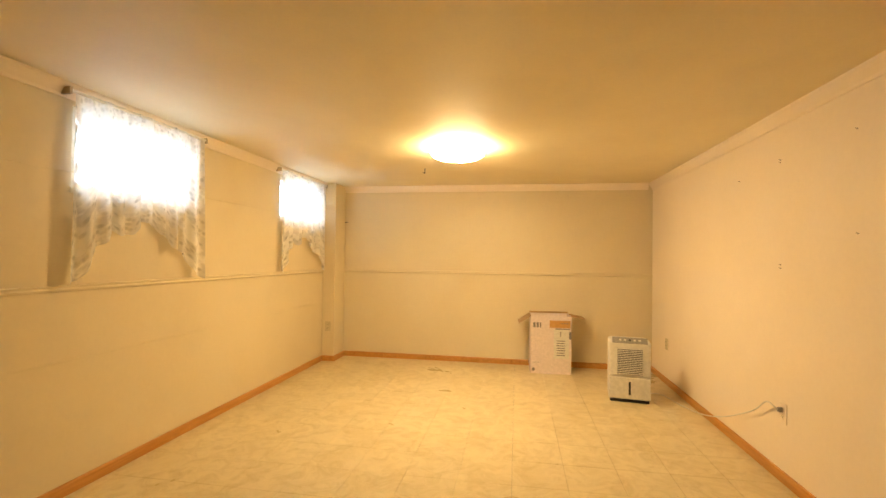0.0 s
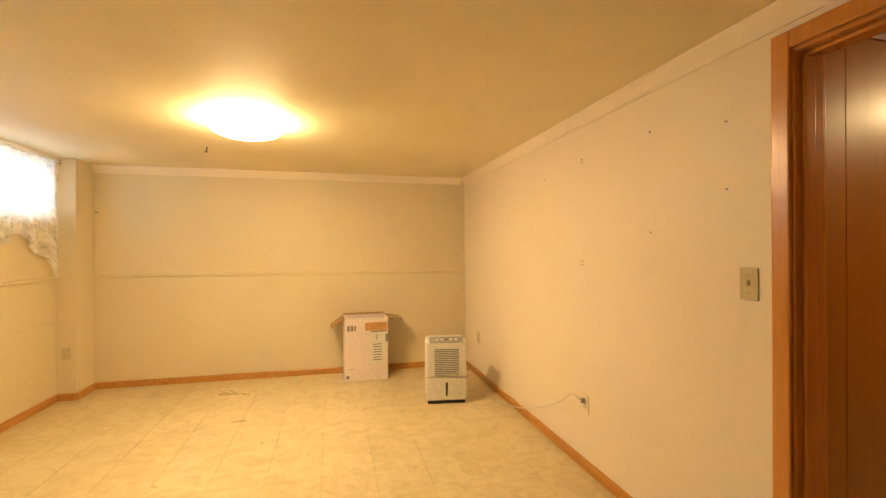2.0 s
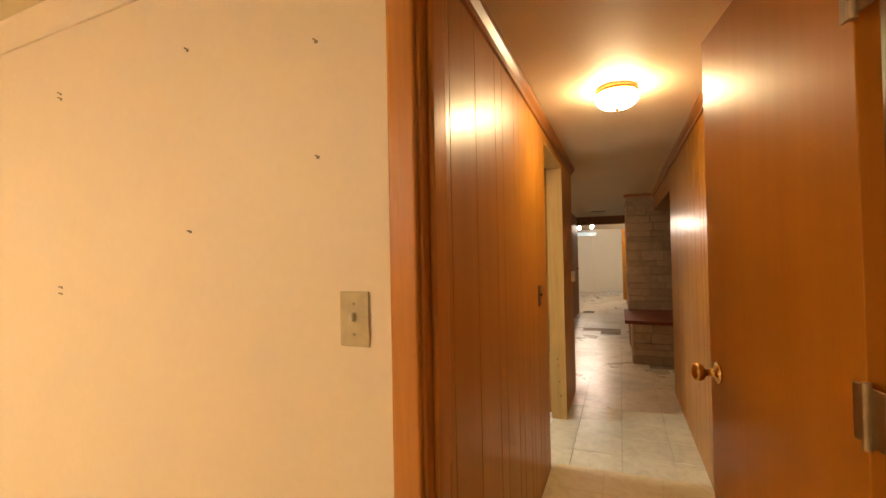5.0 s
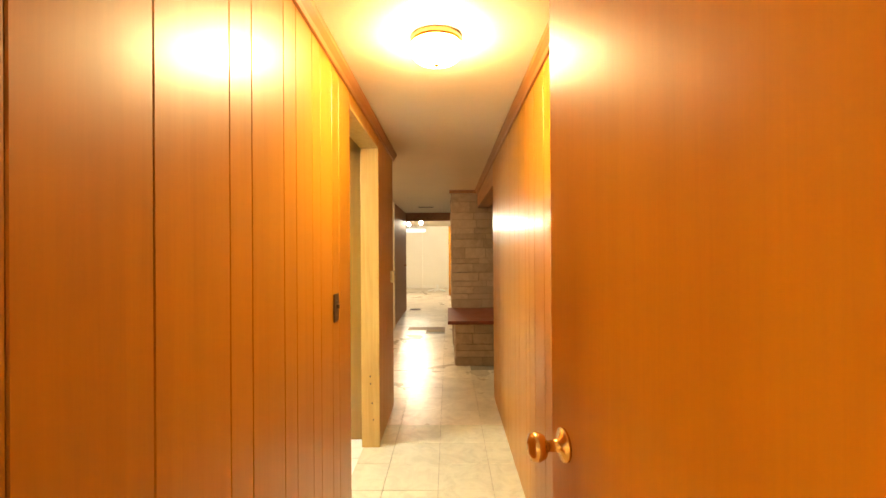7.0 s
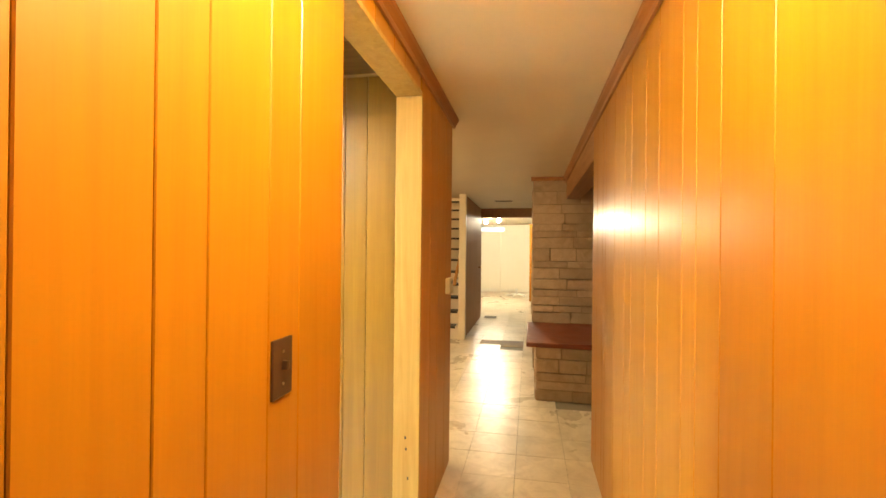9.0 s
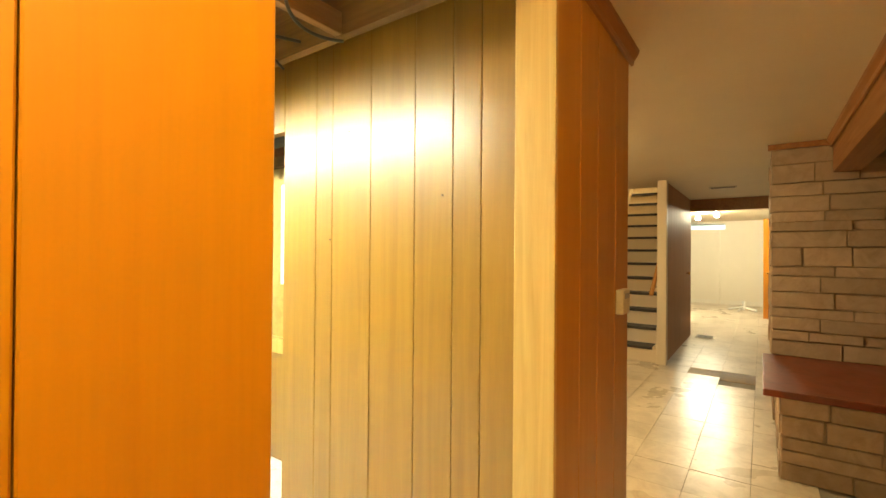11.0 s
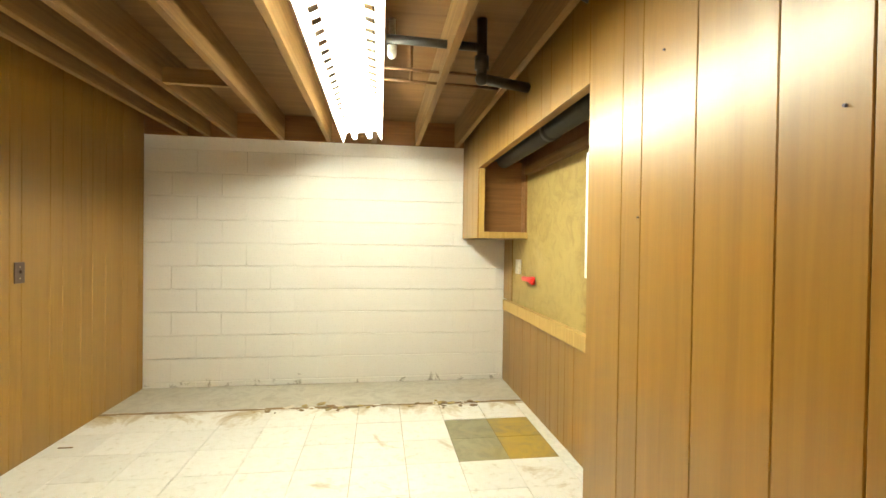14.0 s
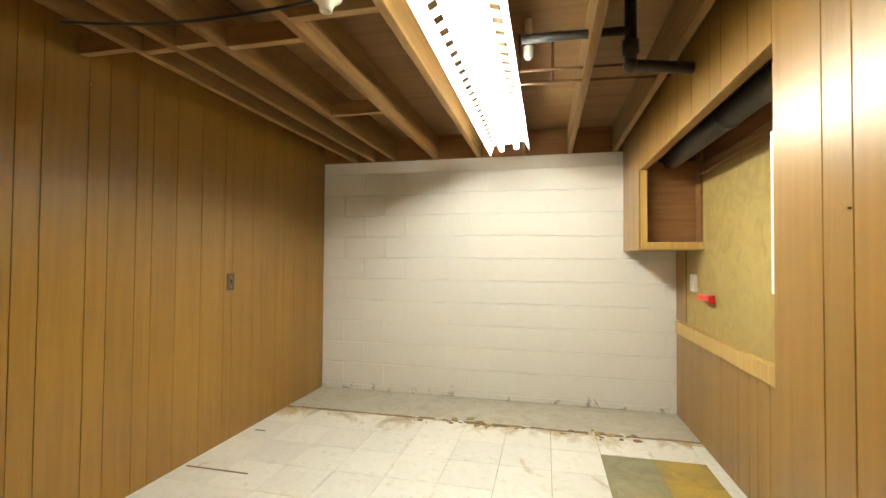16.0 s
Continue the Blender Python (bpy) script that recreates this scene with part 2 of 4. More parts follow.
DUCT = plain("dusty_duct", (0.05, 0.048, 0.04), 0.6, 0.2)
CARDW = plain("white_carton", (0.76, 0.66, 0.64), 0.6)
CARDB = plain("brown_carton", (0.42, 0.27, 0.12), 0.75)
TAPE = plain("orange_carton_print", (0.55, 0.30, 0.10), 0.6)
PRINT = plain("grey_print", (0.22, 0.20, 0.19), 0.6)
PORC = plain("porcelain", (0.70, 0.66, 0.56), 0.25)
RED = plain("red_plastic", (0.62, 0.012, 0.015), 0.35)
BLACKT = plain("black_tread_rubber", (0.025, 0.022, 0.022), 0.6)
ENAMEL = plain("white_enamel", (0.82, 0.82, 0.78), 0.3)
FARW = paint("far_room_paint", (0.80, 0.74, 0.62), 0.5, 0.05)
STAIRP = paint("stair_paint", (0.72, 0.62, 0.46), 0.5, 0.05)
BROWNDOOR = wood("brown_closet_panel", (0.30, 0.13, 0.045), (0.42, 0.20, 0.08), 0.6, "z", 0.05)
LACE = lace_mat("white_lace")
GLASS = glass_mat("window_glass")
GRASS = paint("lawn", (0.07, 0.10, 0.035), 0.9, 0.3, (0.12, 0.10, 0.05), 30, 0.6)
GLOW1 = plain("lit_frosted_glass", (0.9, 0.85, 0.75), 0.3, 0, (1.0, 0.69, 0.33), LAMP_ROOM)
GLOW2 = plain("lit_hall_glass", (0.9, 0.85, 0.75), 0.3, 0, (1.0, 0.75, 0.37), LAMP_HALL)
# glass of the two added fill lamps
GLOW5 = plain("lit_fill_glass", (0.9, 0.85, 0.75), 0.3, 0, (1.0, 0.72, 0.38), LAMP_FILL)
GLOW3 = plain("lit_tube", (0.9, 0.9, 0.85), 0.3, 0, (1.0, 0.99, 0.82), LAMP_TUBE)
GLOW4 = plain("lit_far_bulb", (0.9, 0.85, 0.8), 0.3, 0, (1.0, 0.84, 0.62), LAMP_FAR)


# ---- mesh helpers ----
def box(bm, x0, x1, y0, y1, z0, z1, bevel=0.0):
    r = bmesh.ops.create_cube(bm, size=1.0)
    m = Matrix.Translation(((x0 + x1) / 2, (y0 + y1) / 2, (z0 + z1) / 2)) @ Matrix.Diagonal((abs(x1 - x0), abs(y1 - y0), abs(z1 - z0), 1))
    bmesh.ops.transform(bm, matrix=m, verts=r["verts"])
    if bevel:
        edges = list({e for v in r["verts"] for e in v.link_edges})
        bmesh.ops.bevel(bm, geom=edges, offset=bevel, segments=2, affect="EDGES", profile=0.5)
    return bm


def boxes(*rows, bevel=0.0):
    bm = bmesh.new()
    for r in rows:
        b2 = bmesh.new()
        box(b2, *r, bevel=bevel)
        tmp = bpy.data.meshes.new("tmp")
        b2.to_mesh(tmp)
        bm.from_mesh(tmp)
        bpy.data.meshes.remove(tmp)
        b2.free()
    return bm


def tube(bm, p0, p1, r, seg=14):
    a, b = Vector(p0), Vector(p1)
    q = bmesh.ops.create_cone(bm, cap_ends=True, segments=seg, radius1=r, radius2=r, depth=(b - a).length)
    m = Matrix.Translation((a + b) / 2) @ (b - a).to_track_quat("Z", "Y").to_matrix().to_4x4()
    bmesh.ops.transform(bm, matrix=m, verts=q["verts"])
    return bm


def lathe(profile, seg=32):
    bm = bmesh.new()
    rings = []
    for r, z in profile:
        rings.append([bm.verts.new((r * math.cos(2 * math.pi * i / seg), r * math.sin(2 * math.pi * i / seg), z)) for i in range(seg)])
    for a, b in zip(rings, rings[1:]):
        for i in range(seg):
            bm.faces.new((a[i], a[(i + 1) % seg], b[(i + 1) % seg], b[i]))
    for ring in (rings[0], rings[-1]):
        bm.faces.new(ring)
    bmesh.ops.recalc_face_normals(bm, faces=bm.faces)
    return bm


def prism(profile, axis, a, b):
    """A profile of (across, up) drawn out along x or y from a to b."""
    bm = bmesh.new()
    ends = []
    for k in (a, b):
        ends.append([bm.verts.new((k, u, v) if axis == "x" else (u, k, v)) for u, v in profile])
    c = len(profile)
    for i in range(c):
        bm.faces.new((ends[0][i], ends[0][(i + 1) % c], ends[1][(i + 1) % c], ends[1][i]))
    bm.faces.new(ends[0])
    bm.faces.new(ends[1])
    bmesh.ops.recalc_face_normals(bm, faces=bm.faces)
    return bm


def data_of(name, bm, material, smooth=False):
    d = bpy.data.meshes.new(name)
    bm.to_mesh(d)
    bm.free()
    d.materials.append(material)
    if smooth:
        for p in d.polygons:
            p.use_smooth = True
    return d


def solid(name, bm, material, m=HALL, label="", category="", kind="", group="", smooth=False):
    """A top-level thing of one mesh."""
    ob = new(name, data_of(name, bm, material, smooth))
    ob.matrix_basis = m
    return tagged(ob, label, category, group, kind)


def part(name, bm, material, parent, label="", smooth=False):
    ob = new(name, data_of(name, bm, material, smooth))
    ob.parent = parent
    return tagged(ob, label)


def thing(name, m, label, category, group="", kind=""):
    return tagged(new(name), label, category, group, kind) if m is None else _placed(name, m, label, category, group, kind)


def _placed(name, m, label, category, group, kind):
    ob = tagged(new(name), label, category, group, kind)
    ob.matrix_basis = m
    return ob


def piece(name, data, parent, m):
    ob = new(name, data)
    ob.parent = parent
    ob.matrix_basis = m
    return ob


def unit_piece(name, material, sx, sy, sz, bevel):
    bm = bmesh.new()
    box(bm, 0, sx, 0, sy, 0, sz)
    top = [e for e in bm.edges if sum(v.co.z > sz / 2 for v in e.verts) == 2]
    bmesh.ops.bevel(bm, geom=top, offset=bevel, segments=1, affect="EDGES")
    return data_of(name, bm, material)


def planks(parent, material, cuts, plane, at, z0, z1, face, thick=0.010, gap=0.0018):
    """Upright boards between the cuts, on a wall plane x=at or y=at, standing out to the side face (+1 or -1)."""
    for a, b in zip(cuts, cuts[1:]):
        w = b - a - gap
        bm = bmesh.new()
        box(bm, 0, w, 0, thick, z0, z1)
        front = [e for e in bm.edges if all(v.co.y > thick / 2 for v in e.verts) and abs(e.verts[0].co.z - e.verts[1].co.z) > 0.1]
        bmesh.ops.bevel(bm, geom=front, offset=0.002, segments=1, affect="EDGES")
        if plane == "y":
            m = Matrix.Translation((a + gap / 2, at, 0)) @ Matrix.Diagonal((1, face, 1, 1))
        else:
            m = Matrix.Translation((at, a + gap / 2, 0)) @ Matrix(((0, face, 0, 0), (1, 0, 0, 0), (0, 0, 1, 0), (0, 0, 0, 1)))
        bmesh.ops.transform(bm, matrix=m, verts=bm.verts)
        bmesh.ops.recalc_face_normals(bm, faces=bm.faces)
        part("plank", bm, material, parent)


def spread(a, b, widths):
    out, i = [a], 0
    while out[-1] < b - 0.09:
        out.append(min(b, out[-1] + widths[i % len(widths)]))
        i += 1
    out[-1] = b
    return out


S = "structure"
Z1, ZH = 2.12, 2.14

# ---- first room: shell ----
solid("floor_room", boxes((-3.95, 0.05, -2.85, 3.9, -0.12, -0.006)), MORTAR, ROOM, "concrete slab under beige tiles", "floor", S)
solid("ceiling_room", boxes((-3.95, 0.05, -2.85, 3.9, Z1, Z1 + 0.1)), CEIL, ROOM, "cream painted plaster ceiling", "ceiling", S)
W1, W2 = (0.36, 1.22, 1.59, 2.02), (2.43, 3.30, 1.61, 2.03)
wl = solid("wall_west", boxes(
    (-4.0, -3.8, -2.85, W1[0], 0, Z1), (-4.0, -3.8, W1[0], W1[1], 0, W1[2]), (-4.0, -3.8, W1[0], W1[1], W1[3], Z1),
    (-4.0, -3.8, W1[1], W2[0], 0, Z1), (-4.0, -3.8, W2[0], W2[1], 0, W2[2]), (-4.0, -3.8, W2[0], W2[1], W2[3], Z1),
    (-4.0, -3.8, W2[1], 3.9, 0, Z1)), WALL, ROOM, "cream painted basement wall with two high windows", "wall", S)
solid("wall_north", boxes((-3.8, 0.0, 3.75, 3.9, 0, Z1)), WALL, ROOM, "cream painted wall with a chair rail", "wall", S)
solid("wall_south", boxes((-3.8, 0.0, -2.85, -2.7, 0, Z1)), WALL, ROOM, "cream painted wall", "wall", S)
DY = -0.77
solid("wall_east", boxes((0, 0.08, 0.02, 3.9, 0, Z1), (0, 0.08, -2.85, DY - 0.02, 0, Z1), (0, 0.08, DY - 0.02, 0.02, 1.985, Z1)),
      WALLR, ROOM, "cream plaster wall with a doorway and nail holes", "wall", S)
solid("corner_post", boxes((-3.8, -3.65, 3.44, 3.75, 0, Z1), bevel=0.004), WALL, ROOM, "boxed-in corner post painted cream", "post", S)

# faint board joints and the chair rail
for z in (0.69, 1.275, 1.67):
    solid("trim", boxes((-3.8, -3.7965, -2.7, 3.44, z, z + 0.006)), WALL, ROOM, "thin painted board joint", "trim", S)
    solid("trim", boxes((-3.65, 0, 3.7465, 3.75, z + 0.02, z + 0.026)), WALL, ROOM, "thin painted board joint", "trim", S)
RAIL = [(0, 0), (0.012, 0.004), (0.016, 0.014), (0.010, 0.022), (0.014, 0.032), (0, 0.036)]
solid("trim", prism([(-3.8 + u, 1.05 + v) for u, v in RAIL], "y", -2.7, 3.44), WALL, ROOM, "cream painted chair rail", "trim", S)
solid("trim", prism([(3.75 - u, 1.05 + v) for u, v in RAIL], "x", -3.65, 0), WALL, ROOM, "cream painted chair rail", "trim", S)
CROWN = [(0, -0.075), (0.008, -0.075), (0.012, -0.06), (0.03, -0.03), (0.042, -0.014), (0.045, -0.001), (0, -0.001)]
for pr, ax, a, b in (([(-u, Z1 + v) for u, v in CROWN], "y", -2.7, 3.75), ([(-3.8 + u, Z1 + v) for u, v in CROWN], "y", -2.7, 3.44)):
    solid("trim", prism(pr, ax, a, b), WALLR, ROOM, "cream painted crown moulding", "trim", S)
solid("trim", prism([(3.75 - u, Z1 + v) for u, v in CROWN], "x", -3.65, -0.05), WALLR, ROOM, "cream painted crown moulding", "trim", S)
BB = [(0, 0), (0.014, 0), (0.014, 0.05), (0.009, 0.06), (0, 0.062)]
for pr, ax, a, b in (([(-u, v) for u, v in BB], "y", 0.07, 3.75), ([(-u, v) for u, v in BB], "y", -2.7, DY - 0.09), ([(-3.8 + u, v) for u, v in BB], "y", -2.7, 3.44),
                     ([(3.75 - u, v) for u, v in BB], "x", -3.65, -0.02), ([(3.44 - u, v) for u, v in BB], "x", -3.79, -3.65)):
    solid("baseboard", prism(pr, ax, a, b), BASEB, ROOM, "orange stained pine baseboard", "baseboard", S)
solid("baseboard", prism([(-3.65 + u, v) for u, v in BB], "y", 3.43, 3.735), BASEB, ROOM, "orange stained pine baseboard", "baseboard", S)

# ---- windows and curtains ----
def window(i, y0, y1, z0, z1):
    w = thing(f"window_{i}", ROOM @ Matrix.Translation((-3.8, y0, z0)), "white basement window set high in the wall", "window", "", S)
    W, H = y1 - y0, z1 - z0
    f = 0.035
    part("window_frame", boxes((-0.13, -0.02, 0, f, 0, H), (-0.13, -0.02, W - f, W, 0, H), (-0.13, -0.02, f, W - f, 0, f), (-0.13, -0.02, f, W - f, H - f, H)), WHITE, w)
    part("window_sill", boxes((-0.19, 0.012, -0.01, W + 0.01, -0.025, 0.004), bevel=0.004), WHITE, w)
    part("mullion", boxes((-0.115, -0.075, W / 2 - 0.015, W / 2 + 0.015, f, H - f)), WHITE, w)
    for a, b in ((f, W / 2 - 0.015), (W / 2 + 0.015, W - f)):
        p = part("pane", boxes((-0.098, -0.094, a, b, f, H - f)), GLASS, w)
        p.visible_shadow = False
    lamp = new("window_daylight", bpy.data.lights.new("window_daylight", "AREA"))
    lamp.data.shape, lamp.data.size, lamp.data.size_y = "RECTANGLE", H - 0.05, W - 0.05
    lamp.data.energy, lamp.data.color = 9, (0.72, 0.84, 1.0)
    lamp.matrix_world = ROOM @ Matrix.Translation((-3.96, (y0 + y1) / 2, (z0 + z1) / 2)) @ pose(0, 0, 0, 0, -90, 0)


window(1, *W1)
window(2, *W2)


def curtain(y0, y1, seed):
    c = thing("lace_curtain", ROOM @ Matrix.Translation((-3.745, y0, 0)), "white lace swag curtain gathered on a rod over a high window", "curtain", "lace curtains")
    W, cols, rows = y1 - y0, 110, 34
    bm = bmesh.new()
    uvl = bm.loops.layers.uv.new("UVMap")
    rnd = random.Random(seed)
    ph = [rnd.uniform(0, 6) for _ in range(4)]
    grid = []
    for i in range(cols + 1):
        u = i / cols
        side = max(0.0, 1 - u / 0.26) + max(0.0, (u - 0.66) / 0.34)
        bottom = 1.40 - 0.05 * math.cos(u * math.pi * 6) - 0.27 * min(1, side * 1.35) ** 0.8 + 0.012 * math.sin(u * 60)
        line = []
        for j in range(rows + 1):
            v = j / rows
            z = 2.085 * (1 - v) + bottom * v
            amp = 0.006 + 0.016 * v
            x = amp * (math.sin(u * 62 + ph[0]) + 0.6 * math.sin(u * 23 + ph[1] + v) + 0.3 * math.sin(u * 131 + ph[2]))
            line.append(bm.verts.new((x, u * W + 0.01 * v * math.sin(u * 17 + ph[3]), z)))
        grid.append(line)
    for i in range(cols):
        for j in range(rows):
            f = bm.faces.new((grid[i][j], grid[i + 1][j], grid[i + 1][j + 1], grid[i][j + 1]))
            f.smooth = True
            for lp, (a, b) in zip(f.loops, ((i, j), (i + 1, j), (i + 1, j + 1), (i, j + 1))):
                lp[uvl].uv = (a / cols * W * 1.6, b / rows)
    part("drape", bm, LACE, c)
    part("rod", tube(bmesh.new(), (0, -0.03, 2.075), (0, W + 0.03, 2.075), 0.008), ENAMEL, c, "thin white curtain rod")
    for y in (-0.025, W + 0.025):
        part("bracket", boxes((-0.055, 0.01, y - 0.008, y + 0.008, 2.055, 2.092), bevel=0.003), STEEL, c)


curtain(0.32, 1.27, 3)
curtain(2.36, 3.36, 8)

# ---- doorway to the hall ----
dc = thing("door_frame", ROOM, "orange-brown varnished wooden door casing and jamb", "door frame", "", S)
cz = 1.965
for nm, rows in (("casing", ((-0.016, 0, 0.004, 0.066, 0, cz + 0.055),)), ("casing", ((-0.016, 0, DY - 0.066, DY - 0.004, 0, cz + 0.055),)),
                 ("casing", ((-0.016, 0, DY - 0.004, 0.004, cz - 0.004, cz + 0.055),)),
                 ("jamb", ((0, 0.13, -0.002, 0.018, 0, cz),)), ("jamb", ((0, 0.13, DY - 0.018, DY + 0.002, 0, cz),)),
                 ("head_jamb", ((0, 0.13, DY + 0.002, -0.002, cz - 0.018, cz + 0.002),)),
                 ("stop", ((0.03, 0.075, -0.016, -0.002, 0, cz - 0.02),)), ("stop", ((0.03, 0.075, DY + 0.016, DY + 0.002, 0, cz - 0.02),)),
                 ("stop", ((0.03, 0.075, DY + 0.016, -0.016, cz - 0.034, cz - 0.018),)),
                 ("casing", ((0.13, 0.145, 0.004, 0.05, 0, cz + 0.05),)), ("casing", ((0.13, 0.145, DY - 0.05, DY - 0.02, 0, cz + 0.05),))):
    part(nm, boxes(*rows, bevel=0.005), CASING, dc)

# the flush door stands open, not quite back against the hall wall
HX, HY, FX, FY = -0.01, -0.778, 0.675, -0.675
ang = math.degrees(math.atan2(FY - HY, FX - HX))
door = thing("door_1", Matrix.Translation((HX, HY, 0)) @ pose(0, 0, 0, 0, 0, ang), "open flush wooden door with orange-brown veneer and brass knob", "door")
DW = 0.69
part("leaf", boxes((0, DW, -0.036, 0, 0.012, 1.955), bevel=0.002), DOORW, door)
for sgn, y in ((1, 0.0), (-1, -0.036)):
    k = part("knob", lathe([(0.012, 0), (0.030, 0.0), (0.031, 0.006), (0.012, 0.012), (0.010, 0.035), (0.022, 0.042), (0.027, 0.055), (0.024, 0.066), (0.010, 0.071)], 20), BRASS, door, "polished brass knob", True)
    k.matrix_basis = Matrix.Translation((DW - 0.065, y, 0.955)) @ pose(0, 0, 0, -90 * sgn, 0, 0)
part("latch_plate", boxes((DW, DW + 0.002, -0.03, -0.006, 0.925, 0.985)), BRASS, door)
for z in (0.30, 1.05, 1.72):
    h = part("hinge", boxes((-0.045, 0.028, -0.001, 0.004, z - 0.045, z + 0.045), bevel=0.001), STEEL, door, "worn steel butt hinge")
    part("pin", tube(bmesh.new(), (-0.008, 0.006, z - 0.052), (-0.008, 0.006, z + 0.052), 0.007), STEEL, h)

# ---- lamps ----
def flush_lamp(m, r, drop, glow, label, gap=0.035, neck=0.5):
    """A glass dome hung gap below the ceiling on a base plate of neck times its radius."""
    o = thing("ceiling_light", m, label, "ceiling light")
    part("base_plate", lathe([(r * neck * 0.9, 0), (r * neck, -0.004), (r * neck, -gap + 0.006), (r * neck * 0.92, -gap)], 32), BRASS, o, "brass-coloured base plate", True)
    prof = [(r * 0.40, -gap + 0.002), (r * 0.96, -gap - 0.004), (r, -gap - 0.012)]
    prof += [(r * math.cos(a) ** 0.8, -gap - 0.012 - drop * math.sin(a)) for a in [i * math.pi / 2 / 9 for i in range(1, 9)]] + [(0.012, -gap - 0.012 - drop)]
    part("glass_dome", lathe(prof, 36), glow, o, "lit white glass dome", True)
    part("finial", lathe([(0.010, -gap - 0.010 - drop), (0.012, -gap - 0.016 - drop), (0.004, -gap - 0.024 - drop)], 14), BRASS, o, "", True)


flush_lamp(ROOM @ Matrix.Translation((-1.98, 1.87, Z1)), 0.21, 0.055, GLOW1, "lit round glass ceiling light, flush against the ceiling")
# added fill lamp, kept out of view, for chimney, stairs and ceiling
flush_lamp(Matrix.Translation((4.9, 1.15, ZH)), 0.16, 0.06, GLOW5, "unseen round glass ceiling light added to brighten the stair hall")
flush_lamp(Matrix.Translation((1.50, -0.43, ZH)), 0.105, 0.06, GLOW2, "lit round glass hall ceiling light on a brass-coloured base", 0.032, 0.96)

# ---- wall plates and small things of the first room ----
def outlet(m, label, plate=IVORY):
    o = thing("wall_outlet", m, label, "outlet")
    part("plate", boxes((-0.006, 0, -0.035, 0.035, -0.057, 0.057), bevel=0.0025), plate, o)
    for z in (-0.02, 0.02):
        s = part("socket", boxes((-0.009, -0.005, -0.016, 0.016, z - 0.014, z + 0.014), bevel=0.003), plate, o)
        for y in (-0.006, 0.006):
            part("slot", boxes((-0.0096, -0.0088, y - 0.0012, y + 0.0012, z - 0.004, z + 0.006)), BLACKP, s)
    return o


def switch(m, label, plate, toggle):
    o = thing("light_switch", m, label, "light switch")
    part("plate", boxes((-0.006, 0, -0.036, 0.036, -0.058, 0.058), bevel=0.0025), plate, o)
    part("toggle", boxes((-0.018, -0.005, -0.005, 0.005, -0.004, 0.014), bevel=0.002), toggle, o)
    for z in (-0.032, 0.032):
        part("screw", lathe([(0.0035, 0), (0.0035, 0.0015), (0.001, 0.002)], 10), STEEL, o).matrix_basis = Matrix.Translation((-0.006, 0, z)) @ pose(0, 0, 0, 0, -90, 0)


outlet(ROOM @ Matrix.Translation((0, 1.24, 0.39)), "cream wall outlet with a white plug in it", WALLR)
outlet(ROOM @ Matrix.Translation((0, 3.25, 0.40)), "ivory wall outlet near the corner")
outlet(ROOM @ Matrix.Translation((-3.725, 3.44, 0.41)) @ pose(0, 0, 0, 0, 0, 90), "ivory wall outlet on the corner post")
switch(ROOM @ Matrix.Translation((0, 0.16, 1.182)), "ivory toggle light switch beside the door casing", IVORY, PLASTIC)
for y, z in ((0.676, 1.861), (0.254, 1.792), (0.253, 1.534), (1.752, 1.80), (0.671, 1.386), (1.268, 1.216), (1.268, 1.236), (1.27, 1.846), (1.268, 1.83)):
    o = thing("wall_hook", ROOM @ Matrix.Translation((0, y, z)), "small nail in the plaster wall", "nail", "nails in the wall")
    part("nail", tube(bmesh.new(), (0.01, 0, 0), (-0.010, 0, 0.003), 0.002, 8), STEEL, o)
    part("chip", boxes((-0.0012, 0, -0.004, 0.004, -0.003, 0.003)), PRINT, o)
o = thing("ceiling_hook", ROOM @ Matrix.Translation((-2.41, 2.68, Z1)), "small dark hook screwed into the ceiling", "hook")
part("shank", tube(bmesh.new(), (0, 0, 0), (0, 0, -0.04), 0.004, 8), IRON, o)
part("hook_arm", boxes((-0.02, 0.004, -0.004, 0.004, -0.046, -0.038), bevel=0.002), IRON, o)
o = thing("wall_hook", ROOM @ Matrix.Translation((-3.63, 3.75, 1.672)), "small dark nail in the wall corner", "nail", "nails in the wall")
part("nail", tube(bmesh.new(), (-0.02, -0.012, 0), (0.02, -0.012, 0), 0.003, 8), IRON, o)

# ---- dehumidifier ----
DM = ROOM @ Matrix.Translation((-0.525, 2.53, 0)) @ pose(0, 0, 0, 0, 0, -8)
dh = thing("dehumidifier", DM, "white plastic portable dehumidifier with a slatted grille on the tile floor", "dehumidifier")
part("base", boxes((-0.160, 0.160, 0.012, 0.232, 0.0, 0.028), bevel=0.006), BLACKP, dh, "black base with castors")
part("body", boxes((-0.172, 0.172, 0.016, 0.245, 0.028, 0.535), bevel=0.018), PLASTIC, dh)
part("front_cover", boxes((-0.170, 0.170, 0, 0.03, 0.225, 0.528), bevel=0.014), PLASTIC, dh)
bk = part("water_bucket", boxes((-0.170, 0.170, 0.0, 0.03, 0.03, 0.219), bevel=0.010), PLASTIC, dh)
part("level_window", boxes((-0.009, 0.009, -0.002, 0.004, 0.07, 0.185), bevel=0.002), BLACKP, bk, "dark water level window")
part("grille_recess", boxes((-0.102, 0.102, -0.002, 0.003, 0.245, 0.465)), BLACKP, dh, "dark recess behind the slats")
for i in range(14):
    z = 0.25 + i * 0.0155
    part("slat", boxes((-0.104, 0.104, -0.009, -0.001, z, z + 0.0075), bevel=0.0015), PLASTIC, dh)
